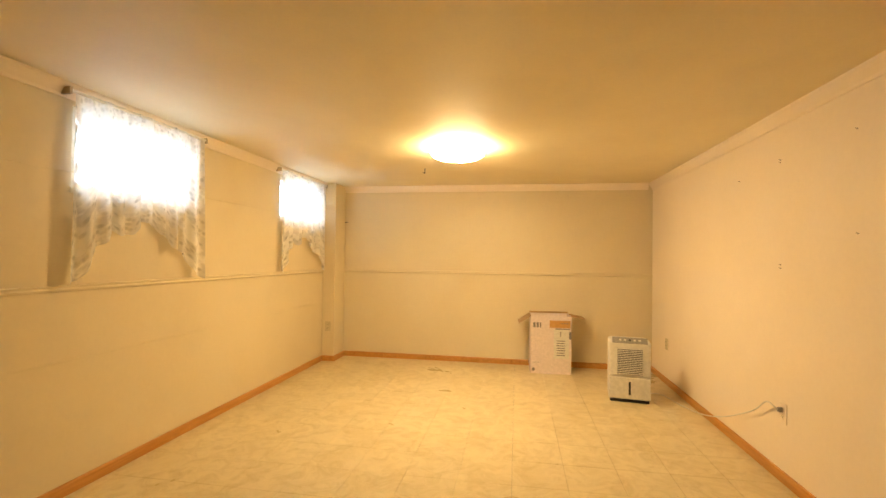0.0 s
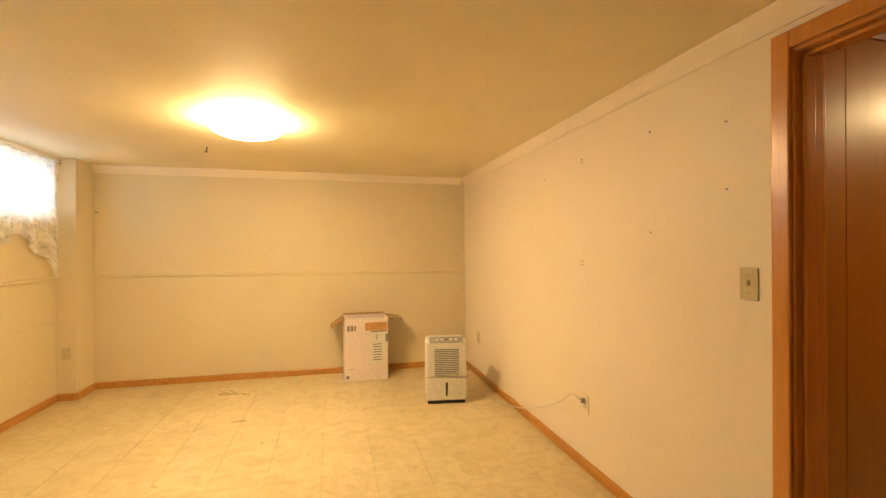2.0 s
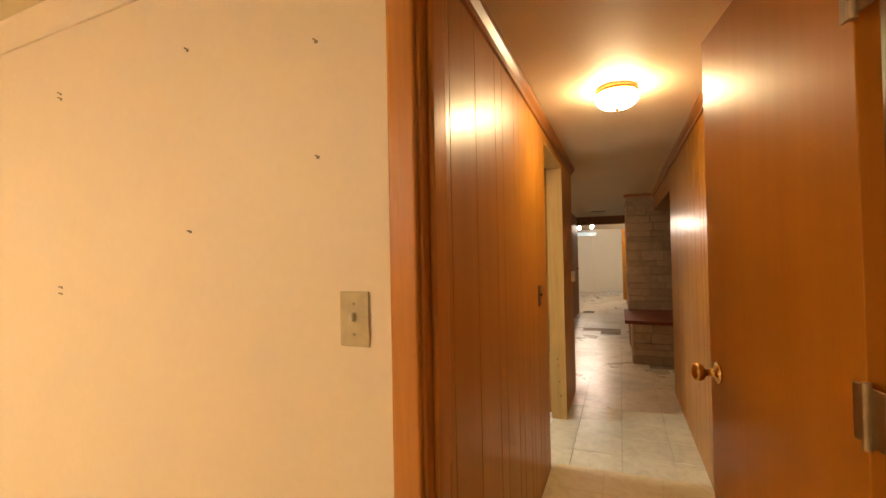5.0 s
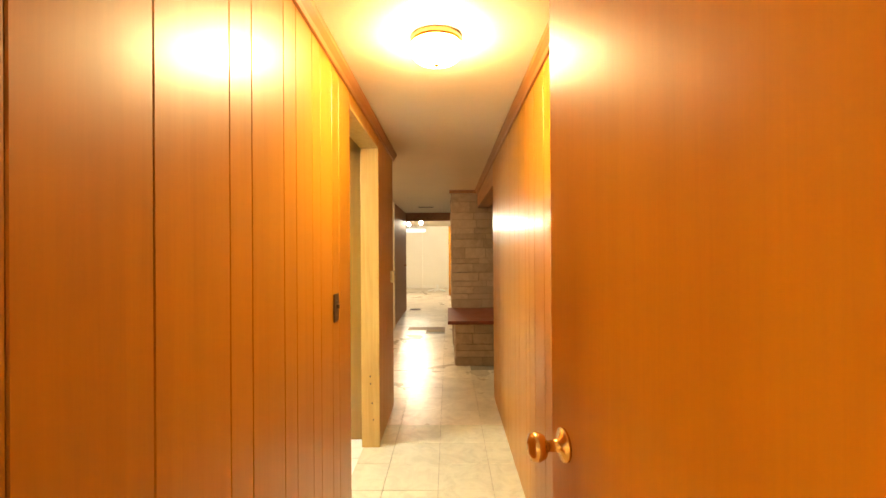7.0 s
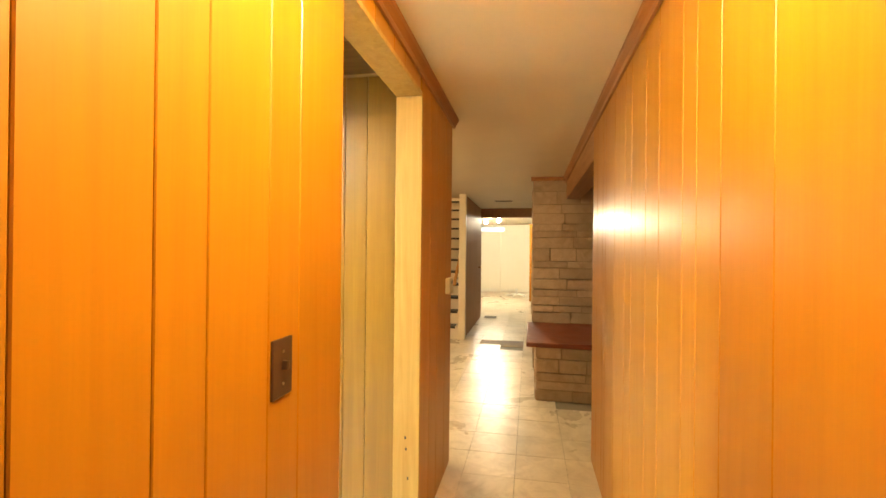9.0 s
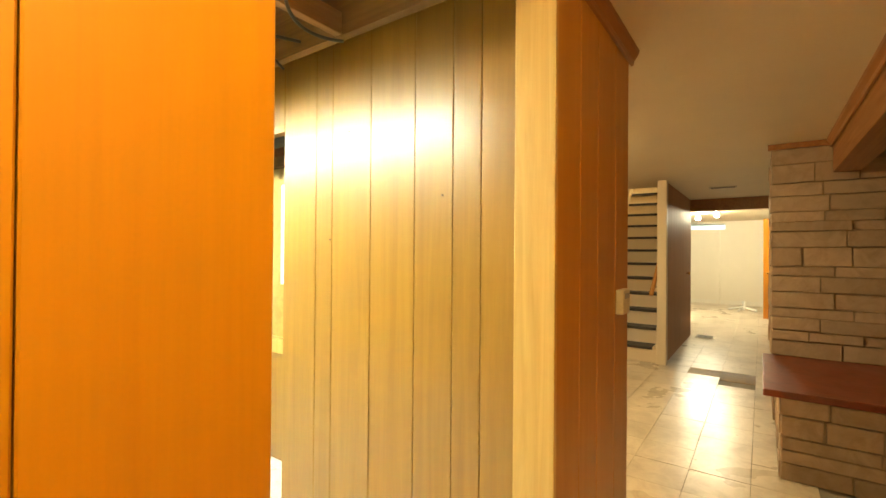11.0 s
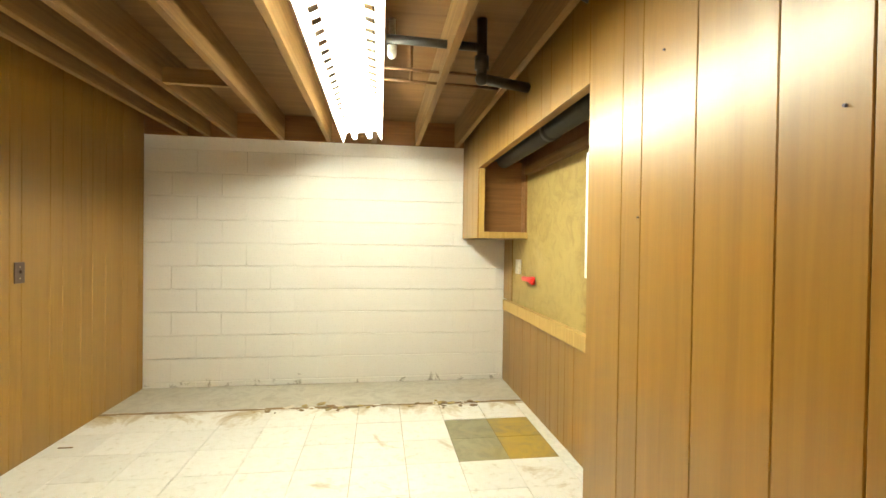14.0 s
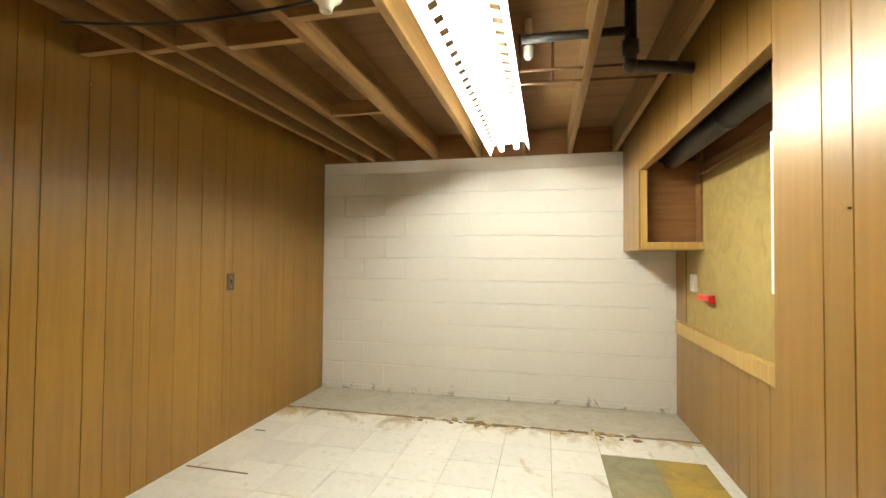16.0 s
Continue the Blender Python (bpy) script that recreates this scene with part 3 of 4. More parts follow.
cp = part("control_panel", boxes((-0.145, 0.145, -0.030, 0.030, -0.006, 0.006), bevel=0.004), GREYP, dh, "grey control panel")
cp.matrix_basis = Matrix.Translation((0, 0.022, 0.540)) @ pose(0, 0, 0, 48, 0, 0)
for i in range(5):
    part("button", boxes((-0.09 + i * 0.04, -0.07 + i * 0.04, -0.008, 0.008, 0.004, 0.009), bevel=0.002), PLASTIC if i != 2 else BLACKP, cp)
part("top_rim", boxes((-0.15, 0.15, 0.10, 0.22, 0.533, 0.541), bevel=0.003), PLASTIC, dh)

def cable(name, pts, r, material, m, label, category):
    cu = bpy.data.curves.new(name, "CURVE")
    cu.dimensions, cu.bevel_depth, cu.bevel_resolution = "3D", r, 3
    sp = cu.splines.new("NURBS")
    sp.points.add(len(pts) - 1)
    for p, c in zip(sp.points, pts):
        p.co = (*c, 1)
    sp.use_endpoint_u, sp.order_u = True, 4
    cu.materials.append(material)
    ob = new(name, cu)
    ob.matrix_basis = m
    return tagged(ob, label, category)


cord = cable("power_cord", [(-0.36, 2.74, 0.03), (-0.27, 2.85, 0.006), (-0.17, 2.90, 0.006), (-0.13, 2.65, 0.006), (-0.07, 2.42, 0.006), (-0.035, 2.25, 0.03), (-0.03, 2.11, 0.066), (-0.03, 1.92, 0.13), (-0.03, 1.75, 0.20), (-0.03, 1.60, 0.27), (-0.035, 1.46, 0.335), (-0.04, 1.37, 0.41), (-0.055, 1.29, 0.445), (-0.055, 1.245, 0.43), (-0.03, 1.24, 0.41)], 0.0042, PLASTIC, ROOM,
      "white power cord drooping from a wall outlet to the floor", "")
cord.parent, cord.matrix_parent_inverse = dh, DM.inverted()
o = thing("power_plug", ROOM @ Matrix.Translation((-0.006, 1.24, 0.41)), "white plug pushed into the wall outlet", "plug")
part("plug_body", boxes((-0.026, 0, -0.010, 0.010, -0.014, 0.014), bevel=0.004), GREYP, o)

# ---- carton ----
BM_ = ROOM @ Matrix.Translation((-1.135, 3.385, 0)) @ pose(0, 0, 0, 0, 0, 2)
cb = thing("cardboard_box", BM_, "tall white printed cardboard carton standing open by the wall", "cardboard box")
bw, bd, bh = 0.216, 0.29, 0.625
for cr in ((-bw, bw, 0, 0.006, 0, bh), (-bw, bw, bd - 0.006, bd, 0, bh), (-bw, -bw + 0.006, 0.006, bd - 0.006, 0, bh), (bw - 0.006, bw, 0.006, bd - 0.006, 0, bh), (-bw + 0.006, bw - 0.006, 0.006, bd - 0.006, 0.001, 0.007)):
    part("carton_wall", boxes(cr), CARDW, cb)
for s, ax in ((-1, 34), (1, 8)):
    bm = bmesh.new()
    box(bm, 0, 0.155, 0.004, bd - 0.004, -0.002, 0.002)
    bmesh.ops.transform(bm, matrix=Matrix.Translation((s * bw, 0, bh)) @ Matrix.Diagonal((s, 1, 1, 1)) @ pose(0, 0, 0, 0, ax if s < 0 else 10, 0), verts=bm.verts)
    bmesh.ops.recalc_face_normals(bm, faces=bm.faces)
    part("flap", bm, CARDB, cb, "bare brown cardboard flap")
part("flap", boxes((-bw, bw, bd - 0.002, bd + 0.002, bh, bh + 0.02)), CARDB, cb)
def print_on(rows, mat, lab):
    for a, b, c, d in rows:
        part("print", boxes((a, b, -0.0015, 0.001, c, d)), mat, cb, lab)
print_on([(-0.015, 0.205, 0.50, 0.58)], TAPE, "tan printed panel")
print_on([(0.045, 0.20, 0.483, 0.495), (0.19, 0.215, 0.38, 0.46)], PRINT, "dark printed band")
print_on([(-0.19, -0.165, 0.50, 0.555), (-0.155, -0.13, 0.50, 0.555), (-0.12, -0.105, 0.50, 0.555), (0.10, 0.18, 0.545, 0.555), (-0.20, -0.12, 0.12, 0.124)], PRINT, "grey printed marks")
part("print", boxes((0.03, 0.19, -0.003, 0.001, 0.17, 0.482)), PLASTIC, cb, "picture of a white appliance")
for pr in [(0.06, 0.15 - 0.006 * (i % 2), 0.20 + i * 0.026, 0.209 + i * 0.026) for i in range(7)] + [(0.098, 0.106, 0.41, 0.46)]:
    part("print", boxes((pr[0], pr[1], -0.004, 0.0, pr[2], pr[3])), PRINT, cb, "dark printed grille line")
part("print", lathe([(0.016, 0), (0.018, 0.001), (0.013, 0.0012)], 20), PRINT, cb, "round grey mark").matrix_basis = Matrix.Translation((-0.185, 0, 0.045)) @ pose(0, 0, 0, 90, 0, 0)

# ---- hall: shell ----
XO0, XO1, XE, YR, XR = 1.921, 2.755, 3.58, -0.87, 3.78
solid("floor", boxes((0.05, 17, -5.0, 6.0, -0.12, -0.006)), MORTAR, HALL, "concrete slab under the tiles", "floor", S)
solid("ceiling_hall", boxes((-0.02, 3.62, -5.0, 0.11, ZH, ZH + 0.1), (3.62, 17, -5.0, 0.54, ZH, ZH + 0.1), (3.62, 7.85, 0.54, 1.42, ZH, ZH + 0.1), (10.6, 17, 0.54, 1.42, ZH, ZH + 0.1), (3.62, 17, 1.42, 6.0, ZH, ZH + 0.1)), HCEIL, HALL, "tan painted hall ceiling", "ceiling", S)
hw = solid("wall_hall_west", boxes((0.03, XO0 - 0.018, 0.012, 0.098, 0, ZH), (XO1 + 0.02, 2.90, 0.012, 0.098, 0, ZH), (XO0 - 0.018, XO1 + 0.02, 0.012, 0.098, 2.02, ZH)), GROOVE, HALL, "hall wall clad in varnished upright boards", "wall", S)
planks(hw, PANEL, [0.03, 0.25, 0.49, 0.74, 0.85, 1.06, 1.165, 1.33, 1.43, 1.592, 1.705, XO0 + 0.002], "y", 0.012, 0.0, ZH, -1)
planks(hw, PANEL, [XO0 + 0.004, 2.16, 2.36, 2.5, XO1], "y", 0.012, 2.005, ZH, -1)
pw = solid("wall_return", boxes((2.90, XE - 0.012, 0.012, 1.36, 0, ZH + 0.2), (3.31, XE - 0.012, 1.36, 3.9, 0, ZH + 0.2)), GROOVE, HALL, "thick boxed wall clad in varnished boards", "wall", S)
planks(pw, PANEL, [XO1 + 0.022, 2.98, 3.16, 3.38, XE], "y", 0.012, 0.0, ZH, -1)
planks(pw, PANEL, spread(0.012, 3.9, (0.2, 0.1, 0.24, 0.16)), "x", XE - 0.012, 0.0, ZH, 1)
hr = solid("wall_hall_east", boxes((0.03, XR - 0.02, -0.98, YR - 0.012, 0, ZH)), GROOVE, HALL, "hall wall clad in varnished upright boards", "wall", S)
planks(hr, PANEL, [0.03, 0.23, 0.45, 0.66, 0.80, 1.06, 1.16, 1.34, 1.65, 1.86, 2.0, 2.1, 2.32, 2.48, 2.7, 2.82, 3.05, 3.3, 3.4, 3.6, XR], "y", YR - 0.012, 0.0, ZH, 1)
part("end_trim", boxes((XR - 0.02, XR, -1.0, YR - 0.012, 0, ZH), bevel=0.003), CASING, hr)
CR2 = [(0, -0.06), (0.010, -0.058), (0.014, -0.04), (0.03, -0.018), (0.034, -0.001), (0, -0.001)]
solid("trim", prism([(-u, ZH + v) for u, v in CR2], "x", 0.13, XE + 0.03), CROWNW, HALL, "dark brown stained crown moulding", "trim", S)
solid("trim", prism([(YR + u, ZH + v) for u, v in CR2], "x", 0.13, 5.93), CROWNW, HALL, "dark brown stained crown moulding", "trim", S)
solid("trim", prism([(XE + u, ZH + v) for u, v in CR2], "y", 0.0, 3.8), CROWNW, HALL, "dark brown stained crown moulding", "trim", S)
solid("beam", boxes((XR, 5.93, -1.03, YR - 0.005, 1.895, ZH), bevel=0.004), CROWNW, HALL, "brown wooden header beam running to the chimney", "beam", S)

jb = thing("door_frame", HALL, "raw yellowish wooden jamb of the workshop opening", "door frame", "", S)
part("jamb", boxes((XO1, XO1 + 0.02, -0.006, 0.115, 0, 2.02), bevel=0.003), JAMBW, jb)
lj = part("jamb", boxes((XO0 - 0.018, XO0 + 0.002, 0.0125, 0.099, 0, 2.0), bevel=0.002), JAMBW, jb)
part("strike_hole", boxes((XO0 + 0.001, XO0 + 0.0035, 0.07, 0.097, 1.26, 1.32), bevel=0.0012), GROOVE2, lj, "black strike opening")
part("head_jamb", boxes((XO0 + 0.002, XO1, -0.004, 0.115, 2.0, 2.02), bevel=0.003), JAMBW, jb)
for z in (0.18, 0.29, 0.42, 0.47):
    part("nail_hole", boxes((XO1 - 0.0012, XO1 + 0.002, 0.02 + z * 0.07, 0.028 + z * 0.07, z, z + 0.012)), BLACKP, jb)
switch(Matrix.Translation((1.635, 0.002, 1.08)) @ pose(0, 0, 0, 0, 0, 90), "dark brown toggle switch on the boarded wall", BROWNP, BROWNP)
o = thing("thermostat", Matrix.Translation((3.44, 0.002, 1.10)), "ivory plastic thermostat on the boarded wall", "thermostat")
part("cover", boxes((-0.05, 0.05, -0.03, 0, -0.045, 0.05), bevel=0.006), IVORY, o)
part("dial", boxes((-0.03, 0.03, -0.033, -0.029, 0.015, 0.035), bevel=0.001), GREYP, o)
outlet(Matrix.Translation((1.33, YR + 0.002, 0.40)) @ pose(0, 0, 0, 0, 0, -90), "dark outlet plate low on the boarded wall", BROWNP)

# ---- chimney and hearth ----
ch = thing("chimney_breast", Matrix.Translation((5.95, -0.52, 0)), "coursed brown sandstone chimney breast", "chimney", "", S)
part("core", boxes((0.006, 0.95, -2.6, -0.006, 0, ZH)), STONEJ, ch)
hb = thing("raised_hearth", Matrix.Translation((4.85, -0.55, 0)), "raised stone hearth with a dark red slab top", "hearth")
part("core", boxes((0.006, 1.09, -2.5, -0.006, 0, 0.475)), STONEJ, hb)
part("slab", boxes((-0.05, 1.10, -2.5, 0.09, 0.475, 0.515), bevel=0.005), SLATE, hb, "dark red slab with a worn edge")
rs = random.Random(5)


def stones(parent, y_end, z0, z1, side_len):
    z = z0
    while z < z1 - 0.03:
        h = min(rs.choice((0.075, 0.10, 0.12, 0.145)), z1 - z)
        if z1 - z - h < 0.04:
            h = z1 - z
        y = 0.004
        while y > y_end:
            w = rs.uniform(0.18, 0.50)
            d = rs.uniform(0.002, 0.018)
            bm = boxes((-d, 0.02, y - w + 0.008, y, z + 0.004, z + h - 0.004), bevel=0.004)
            for v in bm.verts:
                v.co += Vector((rs.uniform(-0.003, 0.003), rs.uniform(-0.003, 0.003), rs.uniform(-0.004, 0.004)))
            part("stone", bm, STONE, parent)
            y -= w
        x = 0.024
        while x < side_len:
            w = min(rs.uniform(0.16, 0.36), side_len - x + 0.01)
            part("stone", boxes((x, x + w - 0.008, -0.02, rs.uniform(0.004, 0.018), z + 0.004, z + h - 0.004), bevel=0.004), STONE, parent)
            x += w
        z += h


stones(ch, -1.7, 0.515, ZH - 0.03, 0.9)
stones(hb, -1.9, 0.0, 0.47, 1.05)
solid("trim", boxes((5.90, 5.94, -3.0, -0.49, ZH - 0.045, ZH - 0.001), bevel=0.004), CROWNW, HALL, "brown wooden trim over the chimney", "trim", S)

# ---- stairs, closet wall, far room ----
st = thing("staircase", Matrix.Translation((7.35, 0.56, 0)), "cream painted staircase with black treads", "staircase", "", S)
RISE, RUN = 0.193, 0.225
for i in range(13):
    x, z = i * RUN, (i + 1) * RISE
    part("riser", boxes((x, x + 0.02, 0, 0.85, i * RISE, z - 0.03)), STAIRP, st)
    tr = part("tread", boxes((x - 0.025, x + RUN + 0.01, 0, 0.85, z - 0.03, z - 0.004), bevel=0.006), STAIRP, st)
    part("tread_mat", boxes((x - 0.029, x + RUN - 0.02, 0.03, 0.82, z - 0.034, z), bevel=0.003), BLACKT, tr, "black rubber tread")
part("stringer", prism([(0.0, 0.0), (0.0, 0.2), (2.9, 2.69), (2.9, 2.3), (0.25, 0.0)], "x", 0, 0.02), STAIRP, st).matrix_basis = Matrix(((0, 1, 0, 0), (1, 0, 0, -0.02), (0, 0, 1, 0), (0, 0, 0, 1)))
part("stringer", prism([(0.0, 0.0), (0.0, 0.2), (2.9, 2.69), (2.9, 2.3), (0.25, 0.0)], "x", 0, 0.02), STAIRP, st).matrix_basis = Matrix(((0, 1, 0, 0), (1, 0, 0, 0.85), (0, 0, 1, 0), (0, 0, 0, 1)))
solid("stair_post", boxes((7.30, 7.40, 0.44, 0.54, 0, ZH), bevel=0.006), STAIRP, HALL, "cream painted post at the foot of the stairs", "post", S)
o = thing("handrail", Matrix.Translation((7.4, 0.62, 0)), "orange wooden handrail beside the stairs", "handrail")
part("rail", tube(bmesh.new(), (0, 0, 0.80), (1.35, 0, 1.80), 0.024), BASEB, o, "", True)
for x in (0.15, 1.1):
    part("bracket", boxes((x - 0.01, x + 0.01, -0.08, 0.01, 0.76 + x * 0.74, 0.79 + x * 0.74)), STEEL, o)
cw = solid("closet_wall", boxes((7.40, 9.7, 0.475, 0.53, 0, ZH)), GROOVE, HALL, "dark brown boarded wall under the stairs", "wall", S)
planks(cw, BROWNDOOR, spread(7.40, 9.7, (0.4, 0.62)), "y", 0.475, 0, ZH, -1)
part("knob", lathe([(0.01, 0), (0.01, 0.03), (0.022, 0.036), (0.02, 0.05), (0.008, 0.054)], 14), BRASS, cw, "small brass knob", True).matrix_basis = Matrix.Translation((9.2, 0.465, 1.0)) @ pose(0, 0, 0, 90, 0, 0)
solid("beam", boxes((9.6, 9.8, -3.0, 0.475, 1.96, ZH), bevel=0.005), CROWNW, HALL, "dark brown ceiling beam across the passage", "beam", S)
o = thing("ceiling_vent", Matrix.Translation((8.27, -0.05, ZH)), "small brown ceiling air register", "vent")
part("vent_frame", boxes((-0.06, 0.06, -0.15, 0.15, -0.008, 0), bevel=0.002), STEEL, o)
for i in range(6):
    part("slat", boxes((-0.05 + i * 0.018, -0.042 + i * 0.018, -0.13, 0.13, -0.012, -0.007)), BROWNP, o)
WXF = (0.28, 1.30, 1.90, 2.10)
solid("wall_far", boxes((15.2, 15.35, -5, WXF[0], 0, ZH), (15.2, 15.35, WXF[1], 6, 0, ZH), (15.2, 15.35, WXF[0], WXF[1], 0, WXF[2]), (15.2, 15.35, WXF[0], WXF[1], WXF[3], ZH)), FARW, HALL, "cream far wall with a high window", "wall", S)
wf = thing("window_3", Matrix.Translation((15.2, WXF[0], WXF[2])), "small high window in the far wall", "window", "", S)
fw, fh = WXF[1] - WXF[0], WXF[3] - WXF[2]
part("window_frame", boxes((0, 0.1, 0, 0.03, 0, fh), (0, 0.1, fw - 0.03, fw, 0, fh), (0, 0.1, 0.03, fw - 0.03, 0, 0.03), (0, 0.1, 0.03, fw - 0.03, fh - 0.03, fh)), WHITE, wf)
part("pane", boxes((0.05, 0.055, 0.03, fw - 0.03, 0.03, fh - 0.03)), GLASS, wf).visible_shadow = False
solid("far_post", boxes((15.1, 15.2, 0.42, 0.50, 0, WXF[2]), bevel=0.004), FARW, HALL, "cream boxed pipe on the far wall", "post", S)
solid("baseboard", boxes((15.185, 15.2, -0.5, 3, 0, 0.1)), WHITE, HALL, "white baseboard", "baseboard", S)
solid("wall_far_side", boxes((12.6, 15.2, -0.75, -0.62, 0, ZH)), FARW, HALL, "cream side wall of the far room", "wall", S)
d2 = thing("door_2", Matrix.Translation((12.6, -0.62, 0)), "orange wooden door standing at the far room's side wall", "door")
part("leaf", boxes((-0.04, 0, -0.13, 0.14, 0.01, 2.0), bevel=0.003), DOORW, d2)
part("knob", lathe([(0.012, 0), (0.012, 0.03), (0.026, 0.04), (0.022, 0.056), (0.006, 0.06)], 14), BRASS, d2, "brass knob", True).matrix_basis = Matrix.Translation((-0.04, 0.07, 0.92)) @ pose(0, 0, 0, 0, -90, 0)
solid("wall_outer_north", boxes((3.6, 17, 5.9, 6.0, 0, ZH)), FARW, HALL, "plain closing wall", "wall", S)
solid("wall_outer_south", boxes((0.05, 17, -5.0, -4.9, 0, ZH)), FARW, HALL, "plain closing wall", "wall", S)
solid("wall_outer_west", boxes((0.05, 0.15, -4.9, -1.0, 0, ZH)), FARW, HALL, "plain closing wall", "wall", S)
sw = ZH + 0.101
solid("wall_stairwell", boxes((7.77, 7.85, 0.54, 1.42, sw, 4.4), (10.6, 10.68, 0.54, 1.42, 2.55, 4.4), (7.77, 10.68, 0.46, 0.54, sw, 4.4), (7.77, 10.68, 1.42, 1.5, sw, 4.4)), STAIRP, HALL, "painted walls of the stairwell above", "wall", S)
solid("ceiling_stairwell", boxes((7.77, 10.68, 0.46, 1.5, 4.4, 4.5)), HCEIL, HALL, "painted ceiling above the stairs", "ceiling", S)
# unseen lamp added at the stairwell top to lift the upper steps
flush_lamp(Matrix.Translation((9.2, 0.98, 4.4)), 0.14, 0.06, GLOW5, "unseen round glass ceiling light added to brighten the stairs")
solid("landing", boxes((10.27, 10.7, 0.54, 1.42, 2.44, 2.54), bevel=0.006), BASEB, HALL, "orange wooden landing at the head of the stairs", "landing", S)
solid("wall_stair_north", boxes((7.4, 10.6, 1.42, 1.5, 0, ZH)), STAIRP, HALL, "painted wall beside the stairs", "wall", S)
for x, y in ((12.2, 0.62), (11.6, 0.25)):
    o = thing("ceiling_bulb", Matrix.Translation((x, y, ZH)), "lit bare bulb on a porcelain ceiling socket", "light bulb", "far room bulbs")
    part("socket", lathe([(0.05, 0), (0.05, -0.015), (0.025, -0.03), (0.022, -0.05)], 18), PORC, o, "", True)
    part("bulb", lathe([(0.014, -0.05), (0.03, -0.075), (0.038, -0.10), (0.03, -0.13), (0.01, -0.142)], 20), GLOW4, o, "lit glass bulb", True)
o = thing("chair_base", Matrix.Translation((13.9, -0.12, 0)), "white five-star swivel base lying on the floor", "chair base")
part("hub", tube(bmesh.new(), (0, 0, 0.02), (0, 0, 0.22), 0.03), ENAMEL, o)
for i in range(5):
    a = i * math.tau / 5 + 0.3
    part("arm", tube(bmesh.new(), (0, 0, 0.09), (0.3 * math.cos(a), 0.3 * math.sin(a), 0.02), 0.018, 10), ENAMEL, o)
o = thing("floor_vent", Matrix.Translation((9.6, 0.26, 0.006)), "dark floor register among the tiles", "vent")
part("vent_frame", boxes((-0.15, 0.15, -0.13, 0.13, 0, 0.006), bevel=0.002), STEEL, o)
for i in range(9):
    part("slat", boxes((-0.13 + i * 0.03, -0.115 + i * 0.03, -0.11, 0.11, 0.005, 0.009)), BROWNP, o)

# ---- workshop: shell ----
XL, X2, X3, YB, ZJ = 0.18, 2.88, 3.29, 3.86, 2.13
nb = thing("wall_block", HALL, "white painted concrete block wall, flaking near the floor", "wall", "", S)
part("backing", boxes((XL - 0.05, 3.4, YB + 0.004, YB + 0.2, 0, ZJ)), BLOCKP, nb)
for c in range(11):
    z0 = 0.05 + (c - 1) * 0.197 if c else 0.0
    z1 = 0.05 + c * 0.197
    x = XL - 0.02 - (0.2 if c % 2 else 0.0) + 0.04
    while x < X3:
        a, b = max(x, XL), min(x + 0.397, X3 + 0.02)
        if b - a > 0.03:
            bm = box(bmesh.new(), a + 0.0002, b - 0.0002, YB - 0.0035, YB + 0.02, z0 + 0.0025, z1 - 0.0025)
            long_edges = [e for e in bm.edges if abs(e.verts[0].co.x - e.verts[1].co.x) > 0.02 and all(v.co.y < YB for v in e.verts)]
            bmesh.ops.bevel(bm, geom=long_edges, offset=0.004, segments=1, affect="EDGES")
            part("block", bm, BLOCKP, nb)
        x += 0.4
lw = solid("wall_workshop_west", boxes((XL - 0.04, XL - 0.01, 0.1, YB, 0, ZJ + 0.2)), GROOVE2, HALL, "workshop wall clad in brown grooved boards", "wall", S)
planks(lw, PANEL2, [0.1, 0.27, 0.50, 0.62, 0.82, 0.96, 1.10, 1.284, 1.383, 1.579, 1.683, 1.836, 1.934, 2.097, 2.291, 2.495, 2.577, 2.793, 2.899, 3.072, 3.189, 3.339, 3.55, 3.775, YB - 0.002], "x", XL - 0.01, 0.0, ZJ + 0.18, 1)
fw2 = solid("wall_workshop_south", boxes((XL, XO0 - 0.018, 0.1, 0.105, 0, ZJ + 0.2)), PANEL2, HALL, "boarded inner face of the hall wall", "wall", S)
rw = solid("wall_workshop_east", boxes((X2 + 0.012, 2.9, 0.1, 1.355, 0, ZJ + 0.2)), GROOVE2, HALL, "workshop wall clad in brown grooved boards", "wall", S)
planks(rw, PANEL2, [0.1, 0.298, 0.411, 0.580, 0.804, 1.029, 1.135, 1.365], "x", X2 + 0.012, 0.0, ZJ + 0.16, -1)
sf = thing("soffit", HALL, "boarded soffit over the wall recess", "soffit", "", S)
planks(sf, PANEL2, [1.365, 1.52, 1.74, 1.86, 2.08, 2.30, 2.42, 2.64, 2.86, 2.98, 3.22], "x", X2 + 0.012, 1.845, ZJ + 0.16, -1)
part("rail", boxes((X2 + 0.012, X2 + 0.05, 1.365, 3.22, 1.845, 1.935), bevel=0.003), JOIST, sf, "bare lumber rail under the boards")
cab = thing("wall_cabinet", Matrix.Translation((X2, 3.22, 1.30)), "open-fronted brown wooden box cabinet in the wall recess", "cabinet")
planks(cab, PANEL2, [0.0, 0.2, 0.42, 0.638], "x", 0.012, 0.0, 0.99, -1)
part("stile", boxes((0.013, 0.055, -0.002, 0.02, 0.05, 0.545), bevel=0.002), JAMBW, cab, "bare pale wood stile")
part("bottom", boxes((0.013, 0.41, 0.0, 0.62, 0.0, 0.02)), PANEL2, cab)
part("bottom_rail", boxes((0.013, 0.41, -0.004, 0.02, 0.002, 0.05), bevel=0.002), JAMBW, cab, "bare pale wood rail")
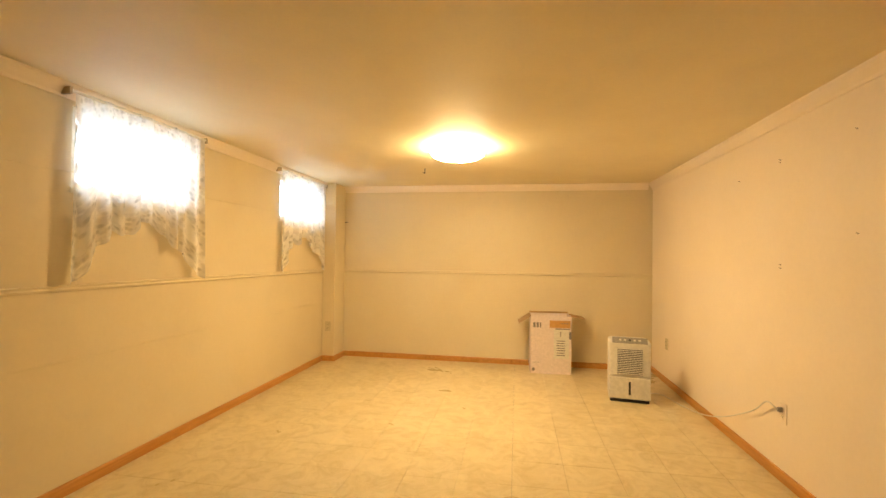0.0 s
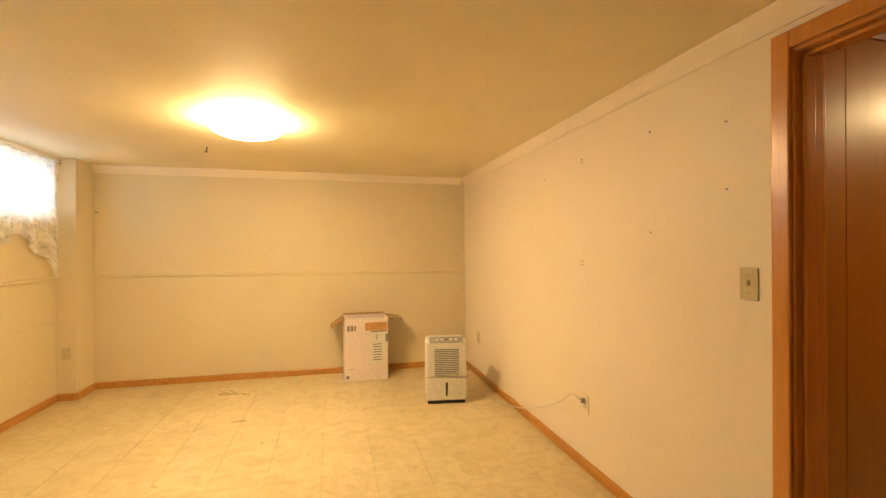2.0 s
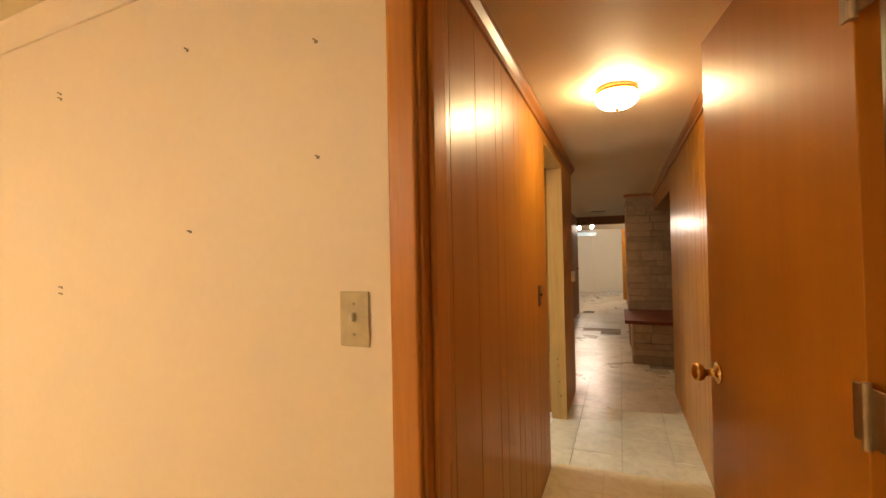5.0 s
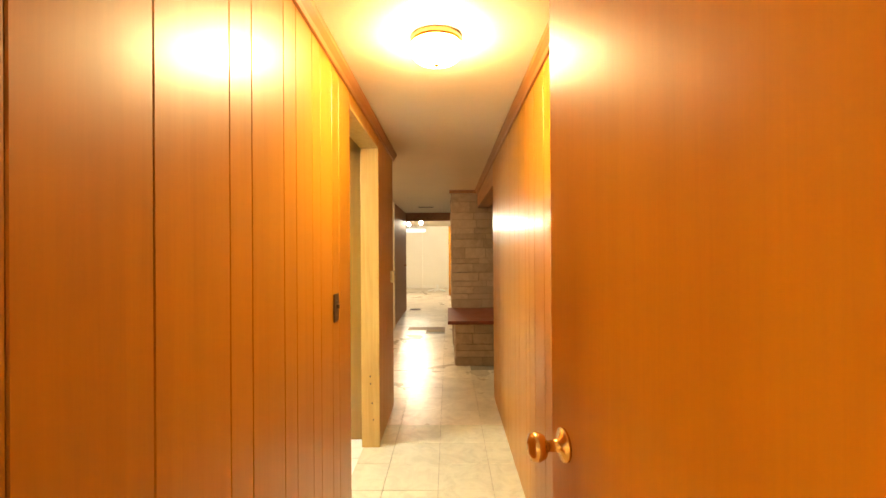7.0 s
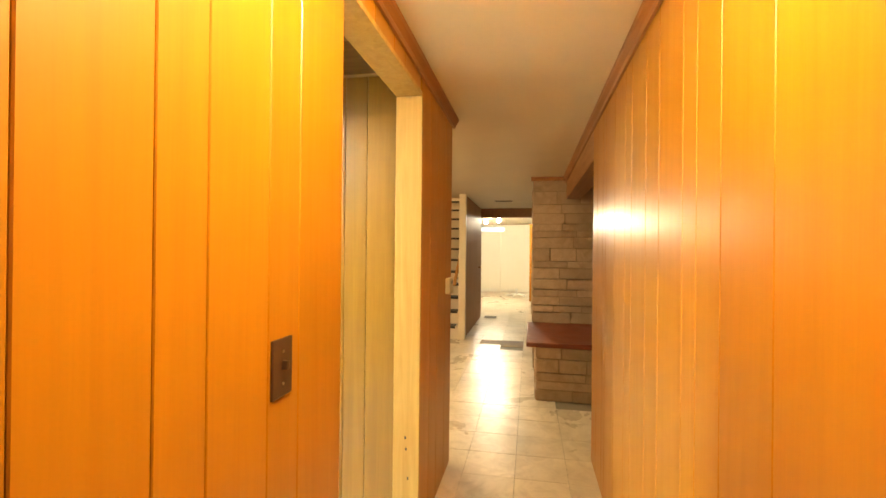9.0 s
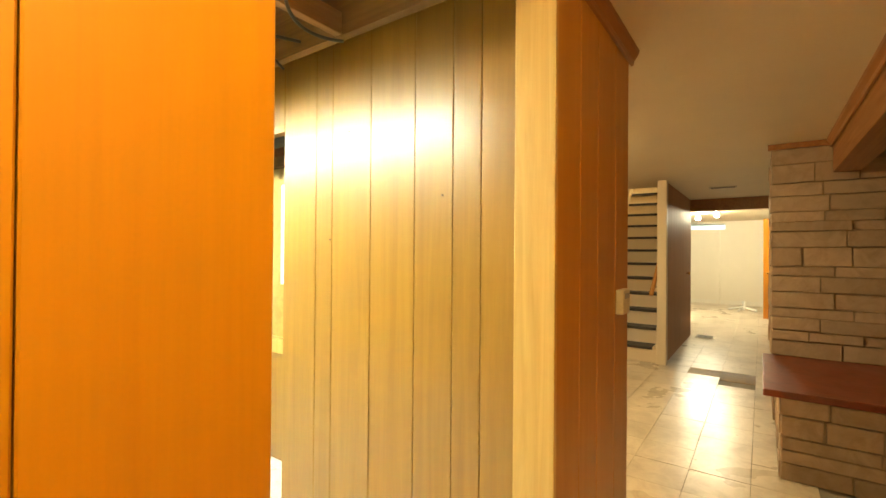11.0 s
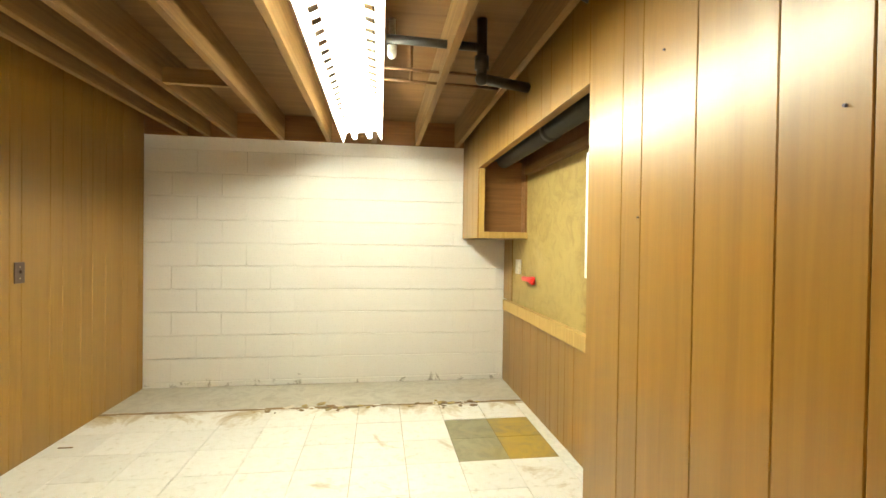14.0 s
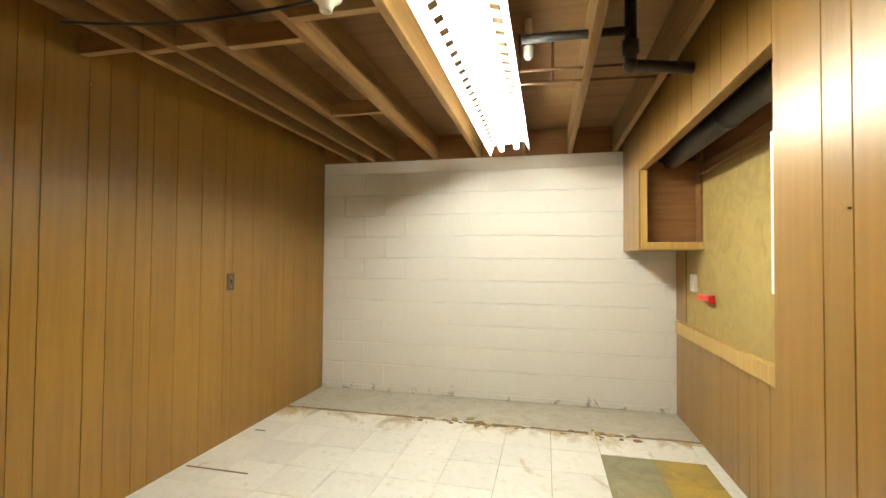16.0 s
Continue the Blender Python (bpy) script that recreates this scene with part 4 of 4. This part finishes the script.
part("back", boxes((0.03, 0.39, 0.12, 0.135, 0.02, 0.62)), DARKW, cab)
part("side", boxes((0.39, 0.41, 0.02, 0.60, 0.02, 0.8)), DARKW, cab)
rc = thing("recess_panel", HALL, "olive plywood back and boarded lower wall of the recess", "wall", "", S)
part("plywood", boxes((X3 - 0.004, X3 + 0.012, 1.365, 3.60, 0.72, 1.86)), OLIVE, rc, "stained olive plywood sheet")
planks(rc, PANEL2, [1.365, 1.62, 1.84, 2.1, 2.326, 2.453, 2.548, 2.688, 2.764, 2.932, 3.093, 3.284, 3.503, 3.638, YB - 0.002], "x", X3, 0.0, 0.70, -1)
planks(rc, PANEL2, [3.602, 3.70, YB - 0.002], "x", X3, 0.757, 1.86, -1)
part("ledge", boxes((X3 - 0.045, X3, 1.37, 3.76, 0.665, 0.755), bevel=0.004), JAMBW, rc, "bare lumber ledge")
part("upper_rail", boxes((X3 - 0.04, X3, 1.37, 3.2, 1.80, 1.865), bevel=0.003), JOIST, rc, "bare lumber cleat")
part("return_board", boxes((2.9, X3, 1.36, 1.366, 0, ZJ + 0.1)), PANEL2, rc)
part("top_lid", boxes((X2 + 0.03, X3 + 0.02, 1.366, 3.86, ZJ + 0.16, ZJ + 0.18)), DARKW, rc)
o = thing("duct_pipe", HALL, "dusty dark pipe running along the recess top", "pipe")
part("pipe", tube(bmesh.new(), (3.12, 1.37, 1.93), (3.12, 3.8, 1.93), 0.06, 20), DUCT, o, "", True)
part("joint", tube(bmesh.new(), (3.12, 2.3, 1.93), (3.12, 2.36, 1.93), 0.066, 20), IRON, o, "", True)
o = thing("white_strip", Matrix.Translation((2.905, 1.372, 1.13)), "white plastic strip on the recess edge", "cable strip")
part("strip", boxes((-0.014, 0.009, 0, 0.03, 0, 0.47), bevel=0.004), ENAMEL, o)
o = thing("junction_plate", Matrix.Translation((X3, 3.40, 1.07)), "cream switch plate on the plywood", "wall plate")
part("plate", boxes((-0.03, 0, -0.04, 0.04, -0.06, 0.06), bevel=0.004), PORC, o)
o = thing("red_handle", Matrix.Translation((X3, 3.10, 0.99)), "bright red plastic handle on the plywood", "handle")
part("grip", boxes((-0.06, -0.03, -0.13, 0.09, -0.018, 0.018), bevel=0.009), RED, o, "red plastic grip")
part("mount", boxes((-0.035, 0, -0.07, -0.02, -0.035, 0.02), bevel=0.004), RED, o)
switch(Matrix.Translation((XL + 0.002, 2.555, 1.06)) @ pose(0, 0, 0, 0, 0, 180), "dark brown switch plate on the boarded workshop wall", BROWNP, BROWNP)

for x, y, z, f in ((XL + 0.001, 1.581, 2.027, 1), (XL + 0.001, 2.084, 2.083, 1), (X2 - 0.001, 0.928, 1.780, -1), (X2 - 0.001, 0.452, 1.486, -1), (X2 - 0.001, 1.037, 1.337, -1)):
    o = thing("board_nail", Matrix.Translation((x, y, z)), "small nail head in the brown boards", "nail", "nails in the boards")
    part("head", tube(bmesh.new(), (-0.002 * f, 0, 0), (0.003 * f, 0, 0), 0.003, 10), STEEL if f > 0 else BROWNP, o)

# ---- workshop: ceiling timbers ----
ZS = ZJ + 0.215
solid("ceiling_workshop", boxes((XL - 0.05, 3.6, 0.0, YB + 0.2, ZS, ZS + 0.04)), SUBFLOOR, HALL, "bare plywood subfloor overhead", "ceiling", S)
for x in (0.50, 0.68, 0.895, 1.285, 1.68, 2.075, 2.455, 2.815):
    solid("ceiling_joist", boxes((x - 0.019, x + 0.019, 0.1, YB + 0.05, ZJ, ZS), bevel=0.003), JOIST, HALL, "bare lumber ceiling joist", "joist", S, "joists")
for x0, x1, y in ((0.914, 1.266, 2.545), (0.519, 0.661, 1.56), (0.699, 0.876, 1.55), (0.914, 1.266, 1.60), (0.21, 0.481, 1.52), (1.304, 1.661, 1.45), (1.304, 1.661, 0.55), (2.474, 2.796, 0.9)):
    solid("joist_blocking", boxes((x0, x1, y - 0.019, y + 0.019, ZJ + 0.003, ZJ + 0.09), bevel=0.003), BLOCKING, HALL, "bare lumber block between joists", "blocking", S, "joist blocks")
solid("wall_plate_sill", boxes((XL, 3.3, YB - 0.004, YB + 0.1, ZJ + 0.002, ZS)), DARKW, HALL, "dark rim board above the block wall", "sill plate", S)
solid("nailer", boxes((X2 + 0.012, X2 + 0.05, 0.1, 3.86, ZJ + 0.16, ZS), bevel=0.002), JOIST, HALL, "bare lumber nailer along the wall top", "nailer", S)

# fluorescent fixture with slotted reflector
FXC, FY0, FY1, FZ = 1.985, 0.95, 3.34, 2.085
fx = thing("fluorescent_light", Matrix.Translation((FXC, 0, FZ)) @ pose(0, 0, 0, 0, -6, 0), "lit two-tube fluorescent shop light with slotted white reflector", "fluorescent light")
part("channel", boxes((-0.052, 0.052, FY0, FY1, 0.015, 0.045), bevel=0.003), ENAMEL, fx)
for s in (-1, 1):
    bm = bmesh.new()
    n_s = 26
    step = (FY1 - FY0) / n_s

    def strip(u0, w0, u1, w1, a, b):
        vs = [bm.verts.new(p) for p in ((s * u0, a, w0), (s * u1, a, w1), (s * u1, b, w1), (s * u0, b, w0))]
        bm.faces.new(vs)
    strip(0.050, 0.02, 0.080, 0.021, FY0, FY1)
    strip(0.120, 0.004, 0.148, -0.056, FY0, FY1)
    for i in range(n_s):
        strip(0.080, 0.021, 0.120, 0.004, FY0 + i * step, FY0 + (i + 0.5) * step)
    bmesh.ops.remove_doubles(bm, verts=bm.verts, dist=0.0005)
    ext = bmesh.ops.extrude_face_region(bm, geom=list(bm.faces))
    bmesh.ops.translate(bm, vec=(0, 0, 0.002), verts=[v for v in ext["geom"] if isinstance(v, bmesh.types.BMVert)])
    bmesh.ops.recalc_face_normals(bm, faces=bm.faces)
    part("reflector", bm, ENAMEL, fx, "slotted white reflector wing")
    for a, b in ((FY0 + 0.03, (FY0 + FY1) / 2 - 0.02), ((FY0 + FY1) / 2 + 0.02, FY1 - 0.02)):
        part("tube", tube(bmesh.new(), (s * 0.056, a, -0.012), (s * 0.056, b, -0.012), 0.018, 16), GLOW3, fx, "lit fluorescent tube", True)
    for y in (FY0 + 0.015, (FY0 + FY1) / 2, FY1 - 0.01):
        part("lamp_holder", boxes((s * 0.056 - 0.016, s * 0.056 + 0.016, y - 0.01, y + 0.01, -0.035, 0.02), bevel=0.003), ENAMEL, fx)
for y in (FY0 + 0.3, FY1 - 0.3):
    part("hanger", boxes((-0.01, 0.01, y - 0.004, y + 0.004, 0.045, 0.1)), STEEL, fx)

# plumbing and wiring overhead
pl = thing("drain_pipe", HALL, "black iron drain pipe dropping from the joists", "pipe")
part("riser", tube(bmesh.new(), (2.61, 1.95, 2.34), (2.61, 1.95, 2.055), 0.025, 16), IRON, pl, "", True)
part("elbow", bmesh.ops.create_uvsphere((_e := bmesh.new()), u_segments=14, v_segments=10, radius=0.032, matrix=Matrix.Translation((2.61, 1.95, 2.055))) and _e, IRON, pl, "", True)
part("arm", tube(bmesh.new(), (2.61, 1.95, 2.055), (2.87, 2.03, 2.055), 0.025, 16), IRON, pl, "", True)
part("branch", tube(bmesh.new(), (2.61, 1.95, 2.205), (2.15, 1.93, 2.205), 0.02, 14), IRON, pl, "", True)
part("collar", tube(bmesh.new(), (2.61, 1.95, 2.10), (2.61, 1.95, 2.16), 0.035, 16), IRON, pl, "", True)
for k, (ya, z) in enumerate(((2.20, 2.175), (2.30, 2.15))):
    o = thing("copper_pipe", HALL, "thin old copper water pipe under the joists", "pipe", "water pipes")
    part("run", tube(bmesh.new(), (2.13, ya, z), (2.86, ya + 0.04, z), 0.008, 10), COPPER, o, "", True)
    part("drop", tube(bmesh.new(), (2.13 + k * 0.16, ya, z), (2.13 + k * 0.16, ya - 0.05, 2.34), 0.008, 10), COPPER, o, "", True)
o = thing("shutoff_valve", Matrix.Translation((2.178, 2.03, 2.215)), "white trap fitting hanging under the subfloor", "pipe fitting")
part("cup", lathe([(0.012, -0.06), (0.022, -0.045), (0.024, 0.05), (0.016, 0.06), (0.016, 0.13)], 16), ENAMEL, o, "", True)
part("nut", tube(bmesh.new(), (0, 0, 0.0), (0, 0, 0.03), 0.03, 6), IRON, o)
o = thing("pipe_insulation", Matrix.Translation((2.27, 1.62, ZS)), "dirty wad of old insulation and flanges under the floor", "insulation")
bm = bmesh.new()
bmesh.ops.create_icosphere(bm, subdivisions=4, radius=0.12)
for v in bm.verts:
    v.co = Vector((v.co.x * 1.4, v.co.y * 0.9, v.co.z * 0.45)) * (1 + 0.35 * noise.noise(v.co * 18) + 0.2 * noise.noise(v.co * 45))
part("wad", bm, plain("grey_insulation", (0.44, 0.38, 0.27), 0.9), o)
o = thing("lamp_socket", Matrix.Translation((1.50, 1.36, 2.14)), "white porcelain keyless lamp socket under a joist", "lamp socket")
part("flange", lathe([(0.058, 0.03), (0.060, 0.022), (0.056, 0.005), (0.035, -0.012), (0.024, -0.03), (0.022, -0.045), (0.016, -0.045), (0.016, -0.02)], 28), PORC, o, "", True)
part("bolt", tube(bmesh.new(), (0.035, -0.02, -0.006), (0.035, -0.02, 0.002), 0.005, 8), BROWNP, o)
part("strap", boxes((-0.2, 0.2, -0.02, 0.02, 0.03, 0.045)), BLOCKING, o)
CAB = [[(0.45, 1.25, 2.12), (0.72, 1.30, 2.10), (0.95, 1.34, 2.11), (1.2, 1.36, 2.12), (1.45, 1.36, 2.14)], [(1.55, 1.36, 2.14), (1.7, 1.33, 2.11), (1.82, 1.3, 2.12), (2.0, 1.25, 2.2)],
       [(2.1, 1.2, 2.14), (2.3, 1.15, 2.08), (2.5, 1.1, 2.10), (2.75, 1.08, 2.14)], [(2.2, 0.7, 2.2), (2.42, 0.95, 2.10), (2.6, 1.15, 2.10), (2.86, 1.35, 2.13)], [(2.45, 0.75, 2.14), (2.6, 1.0, 2.09), (2.82, 0.9, 2.12)]]
for c in CAB:
    cable("electric_cable", c, 0.0065, BLACKP, HALL, "black cable slung under the joists", "cable")

# ---- outside ----
solid("ground", boxes((-400, -4.05, -400, 400, 1.40, 1.50)), GRASS, ROOM, "lawn outside the basement windows", "ground", S)

# ---- floor pieces ----
T = 0.305
fl = thing("floor_tiles", ROOM, "beige mottled vinyl floor tiles", "floor", "", S)
tile = unit_piece("floor_tile", VINYL, T - 0.0012, T - 0.0012, 0.006, 0.0008)
rt = random.Random(2)
for i in range(-13, 1):
    for j in range(-9, 13):
        x, y = i * T, j * T
        x0, x1, y0, y1 = max(x, -3.8), min(x + T, 0.0), max(y, -2.7), min(y + T, 3.75)
        if x1 - x0 < 0.02 or y1 - y0 < 0.02:
            continue
        piece("floor_tile", tile, fl, Matrix.Translation((x0, y0, -0.006 + rt.uniform(-0.0004, 0.0004))) @ Matrix.Diagonal(((x1 - x0) / T, (y1 - y0) / T, 1, 1)))
hf = thing("hall_floor_near", HALL, "beige vinyl floor running into the hall", "floor", "", S)
for i in range(0, 7):
    for j in range(-3, 1):
        x0, x1, y0, y1 = -0.14 + i * T, min(-0.14 + (i + 1) * T, 1.98), max(j * T, -0.87), min((j + 1) * T, 0.0)
        if y1 - y0 > 0.02 and x1 - x0 > 0.02:
            piece("floor_tile", tile, hf, Matrix.Translation((x0, y0, -0.0045)) @ Matrix.Diagonal(((x1 - x0) / T, (y1 - y0) / T, 1, 1)))
hf2 = thing("hall_floor_tiles", HALL, "pale worn hall floor tiles with a few missing", "floor", "", S)
ht = unit_piece("floor_tile", HTILE, T - 0.002, T - 0.002, 0.006, 0.001)
mt = unit_piece("floor_tile", MTILE, T - 0.002, T - 0.002, 0.006, 0.001)
missing = {(17, 0), (17, -1), (16, -1)}
for i in range(0, 24):
    for j in range(-4, 5):
        x0, y0 = XO0 + i * T, j * T - 0.1
        if x0 < XE and (j > 0 or y0 + T < -0.9):
            continue
        if (4.85 < x0 + T and y0 + T < -0.56) or (i, j) in missing:
            continue
        y1 = min(y0 + T, 0.11) if x0 < XE else y0 + T
        piece("floor_tile", ht if i < 4 else mt, hf2, Matrix.Translation((x0, y0, -0.006 + rt.uniform(-0.0007, 0.0007))) @ pose(0, 0, 0, rt.uniform(-0.12, 0.12), rt.uniform(-0.12, 0.12), 0) @ Matrix.Diagonal((1, (y1 - y0) / T, 1, 1)))
solid("floor_patch", boxes((7.0, 7.9, -0.5, 0.25, -0.0055, -0.003)), GLUE, HALL, "bare patch where tiles are missing", "floor", S)
rows = []
for i in range(24, 50):
    for j in range(-4, 5):
        rows.append((XO0 + i * T, XO0 + (i + 1) * T - 0.002, j * T - 0.1, (j + 1) * T - 0.102, -0.006, -0.0005 + rt.uniform(-0.0006, 0.0006)))
for i in range(6, 24):
    for j in list(range(5, 14)) + list(range(-12, -4)):
        rows.append((XO0 + i * T, XO0 + (i + 1) * T - 0.002, j * T - 0.1, (j + 1) * T - 0.102, -0.006, 0.0))
verts, faces = [], []
for x0, x1, y0, y1, z0, z1 in rows:
    k = len(verts)
    verts += [(x0, y0, z0), (x1, y0, z0), (x1, y1, z0), (x0, y1, z0), (x0, y0, z1), (x1, y0, z1), (x1, y1, z1), (x0, y1, z1)]
    faces += [(k + 4, k + 5, k + 6, k + 7), (k, k + 1, k + 5, k + 4), (k + 1, k + 2, k + 6, k + 5), (k + 2, k + 3, k + 7, k + 6), (k + 3, k, k + 4, k + 7)]
fm = bpy.data.meshes.new("far_floor_tiles")
fm.from_pydata(verts, [], faces)
fm.materials.append(MTILE)
tagged(new("far_floor_tiles", fm), "worn pale floor tiles of the far rooms", "floor", "", "stuff")

wf2 = thing("workshop_floor_tiles", HALL, "stained white workshop floor tiles, some missing", "floor", "", S)
wt = unit_piece("floor_tile", WTILE, T - 0.0025, T - 0.0025, 0.007, 0.0012)
gt = unit_piece("floor_tile", GTILE, T - 0.0025, T - 0.0025, 0.004, 0.0012)
gt2 = unit_piece("floor_tile", GTILE2, T - 0.0025, T - 0.0025, 0.004, 0.0012)
for i in range(-8, 3):
    for j in range(-10, 2):
        x0, y0 = 2.60 + i * T, 2.94 + j * T
        a0, a1, b0, b1 = max(x0, XL), min(x0 + T, X3 - 0.01), max(y0, 0.105), min(y0 + T, 3.30)
        if a1 - a0 < 0.02 or b1 - b0 < 0.02 or (a0 >= X2 - 0.1 and b1 < 1.4 and a0 > X2):
            continue
        bare = i in (0, 1) and j in (-1, -2)
        if j == 1 and i in (-5, -4, -3, -2) and rt.random() < 0.5:
            continue
        piece("floor_tile", (gt2 if i == 0 else gt) if bare else wt, wf2, Matrix.Translation((a0, b0, -0.006 + rt.uniform(0, 0.001))) @ pose(0, 0, 0, rt.uniform(-0.15, 0.15), rt.uniform(-0.15, 0.15), 0) @ Matrix.Diagonal(((a1 - a0) / T, (b1 - b0) / T, 1, 1)))
solid("floor_strip", boxes((XL, X3, 3.27, YB, -0.0055, 0.0015)), CONCRETE, HALL, "bare concrete strip along the block wall", "floor", S)
solid("floor_glue", boxes((XL, X3, 0.1, 3.27, -0.0058, -0.004)), GLUE, HALL, "old brown adhesive under the tiles", "floor", S)
seam = bmesh.new()
rq = random.Random(31)
qx = XL
while qx < X3 - 0.02:
    qw = min(rq.uniform(0.05, 0.16), X3 - qx)
    box(seam, qx, qx + qw, 3.262 + rq.uniform(-0.006, 0.004), 3.284 + rq.uniform(-0.006, 0.012), 0.0005, 0.0035 + rq.uniform(0, 0.001))
    qx += qw
solid("floor_seam", seam, GLUE, HALL, "dark ragged seam between tiles and concrete", "floor", S)
rd = random.Random(21)
for k in range(44):
    x = rd.choice((rd.gauss(1.65, 0.22), rd.gauss(1.65, 0.22), rd.uniform(0.3, 3.1), rd.gauss(2.75, 0.2)))
    y = 3.265 + rd.gauss(-0.01, 0.03)
    o = thing("floor_debris", Matrix.Translation((min(max(x, 0.25), 3.2), y, 0.001)) @ pose(0, 0, 0, 0, 0, rd.uniform(-70, 70)), "brown flake of broken tile and adhesive", "debris", "broken tile flakes")
    s = rd.uniform(0.008, 0.045)
    bm = bmesh.new()
    c = [bm.verts.new((s * rd.uniform(0.5, 1.2) * math.cos(q), 0.7 * s * rd.uniform(0.5, 1.2) * math.sin(q), rd.uniform(0.0, 0.006))) for q in [i * math.tau / 7 for i in range(7)]]
    bm.faces.new(c)
    ext = bmesh.ops.extrude_face_region(bm, geom=list(bm.faces))
    bmesh.ops.translate(bm, vec=(0, 0, 0.004), verts=[v for v in ext["geom"] if isinstance(v, bmesh.types.BMVert)])
    bmesh.ops.recalc_face_normals(bm, faces=bm.faces)
    part("flake", bm, rd.choice((GLUE, GLUE, GTILE, WTILE)), o)
for x0, x1, y in ((0.21, 0.62, 2.175), (0.25, 0.33, 2.755)):
    solid("floor_crack", boxes((x0, x1, y - 0.006, y + 0.006, 0.001, 0.0045), bevel=0.001), GLUE, HALL, "brown crack along a lifted tile edge", "crack", S)
for x0, x1, y0, y1 in ((3.20, 3.27, 1.4, 3.2),):
    solid("baseboard", boxes((x0, x1, y0, y1, 0.001, 0.006), bevel=0.001), ENAMEL, HALL, "white strip along the floor edge", "trim", S)
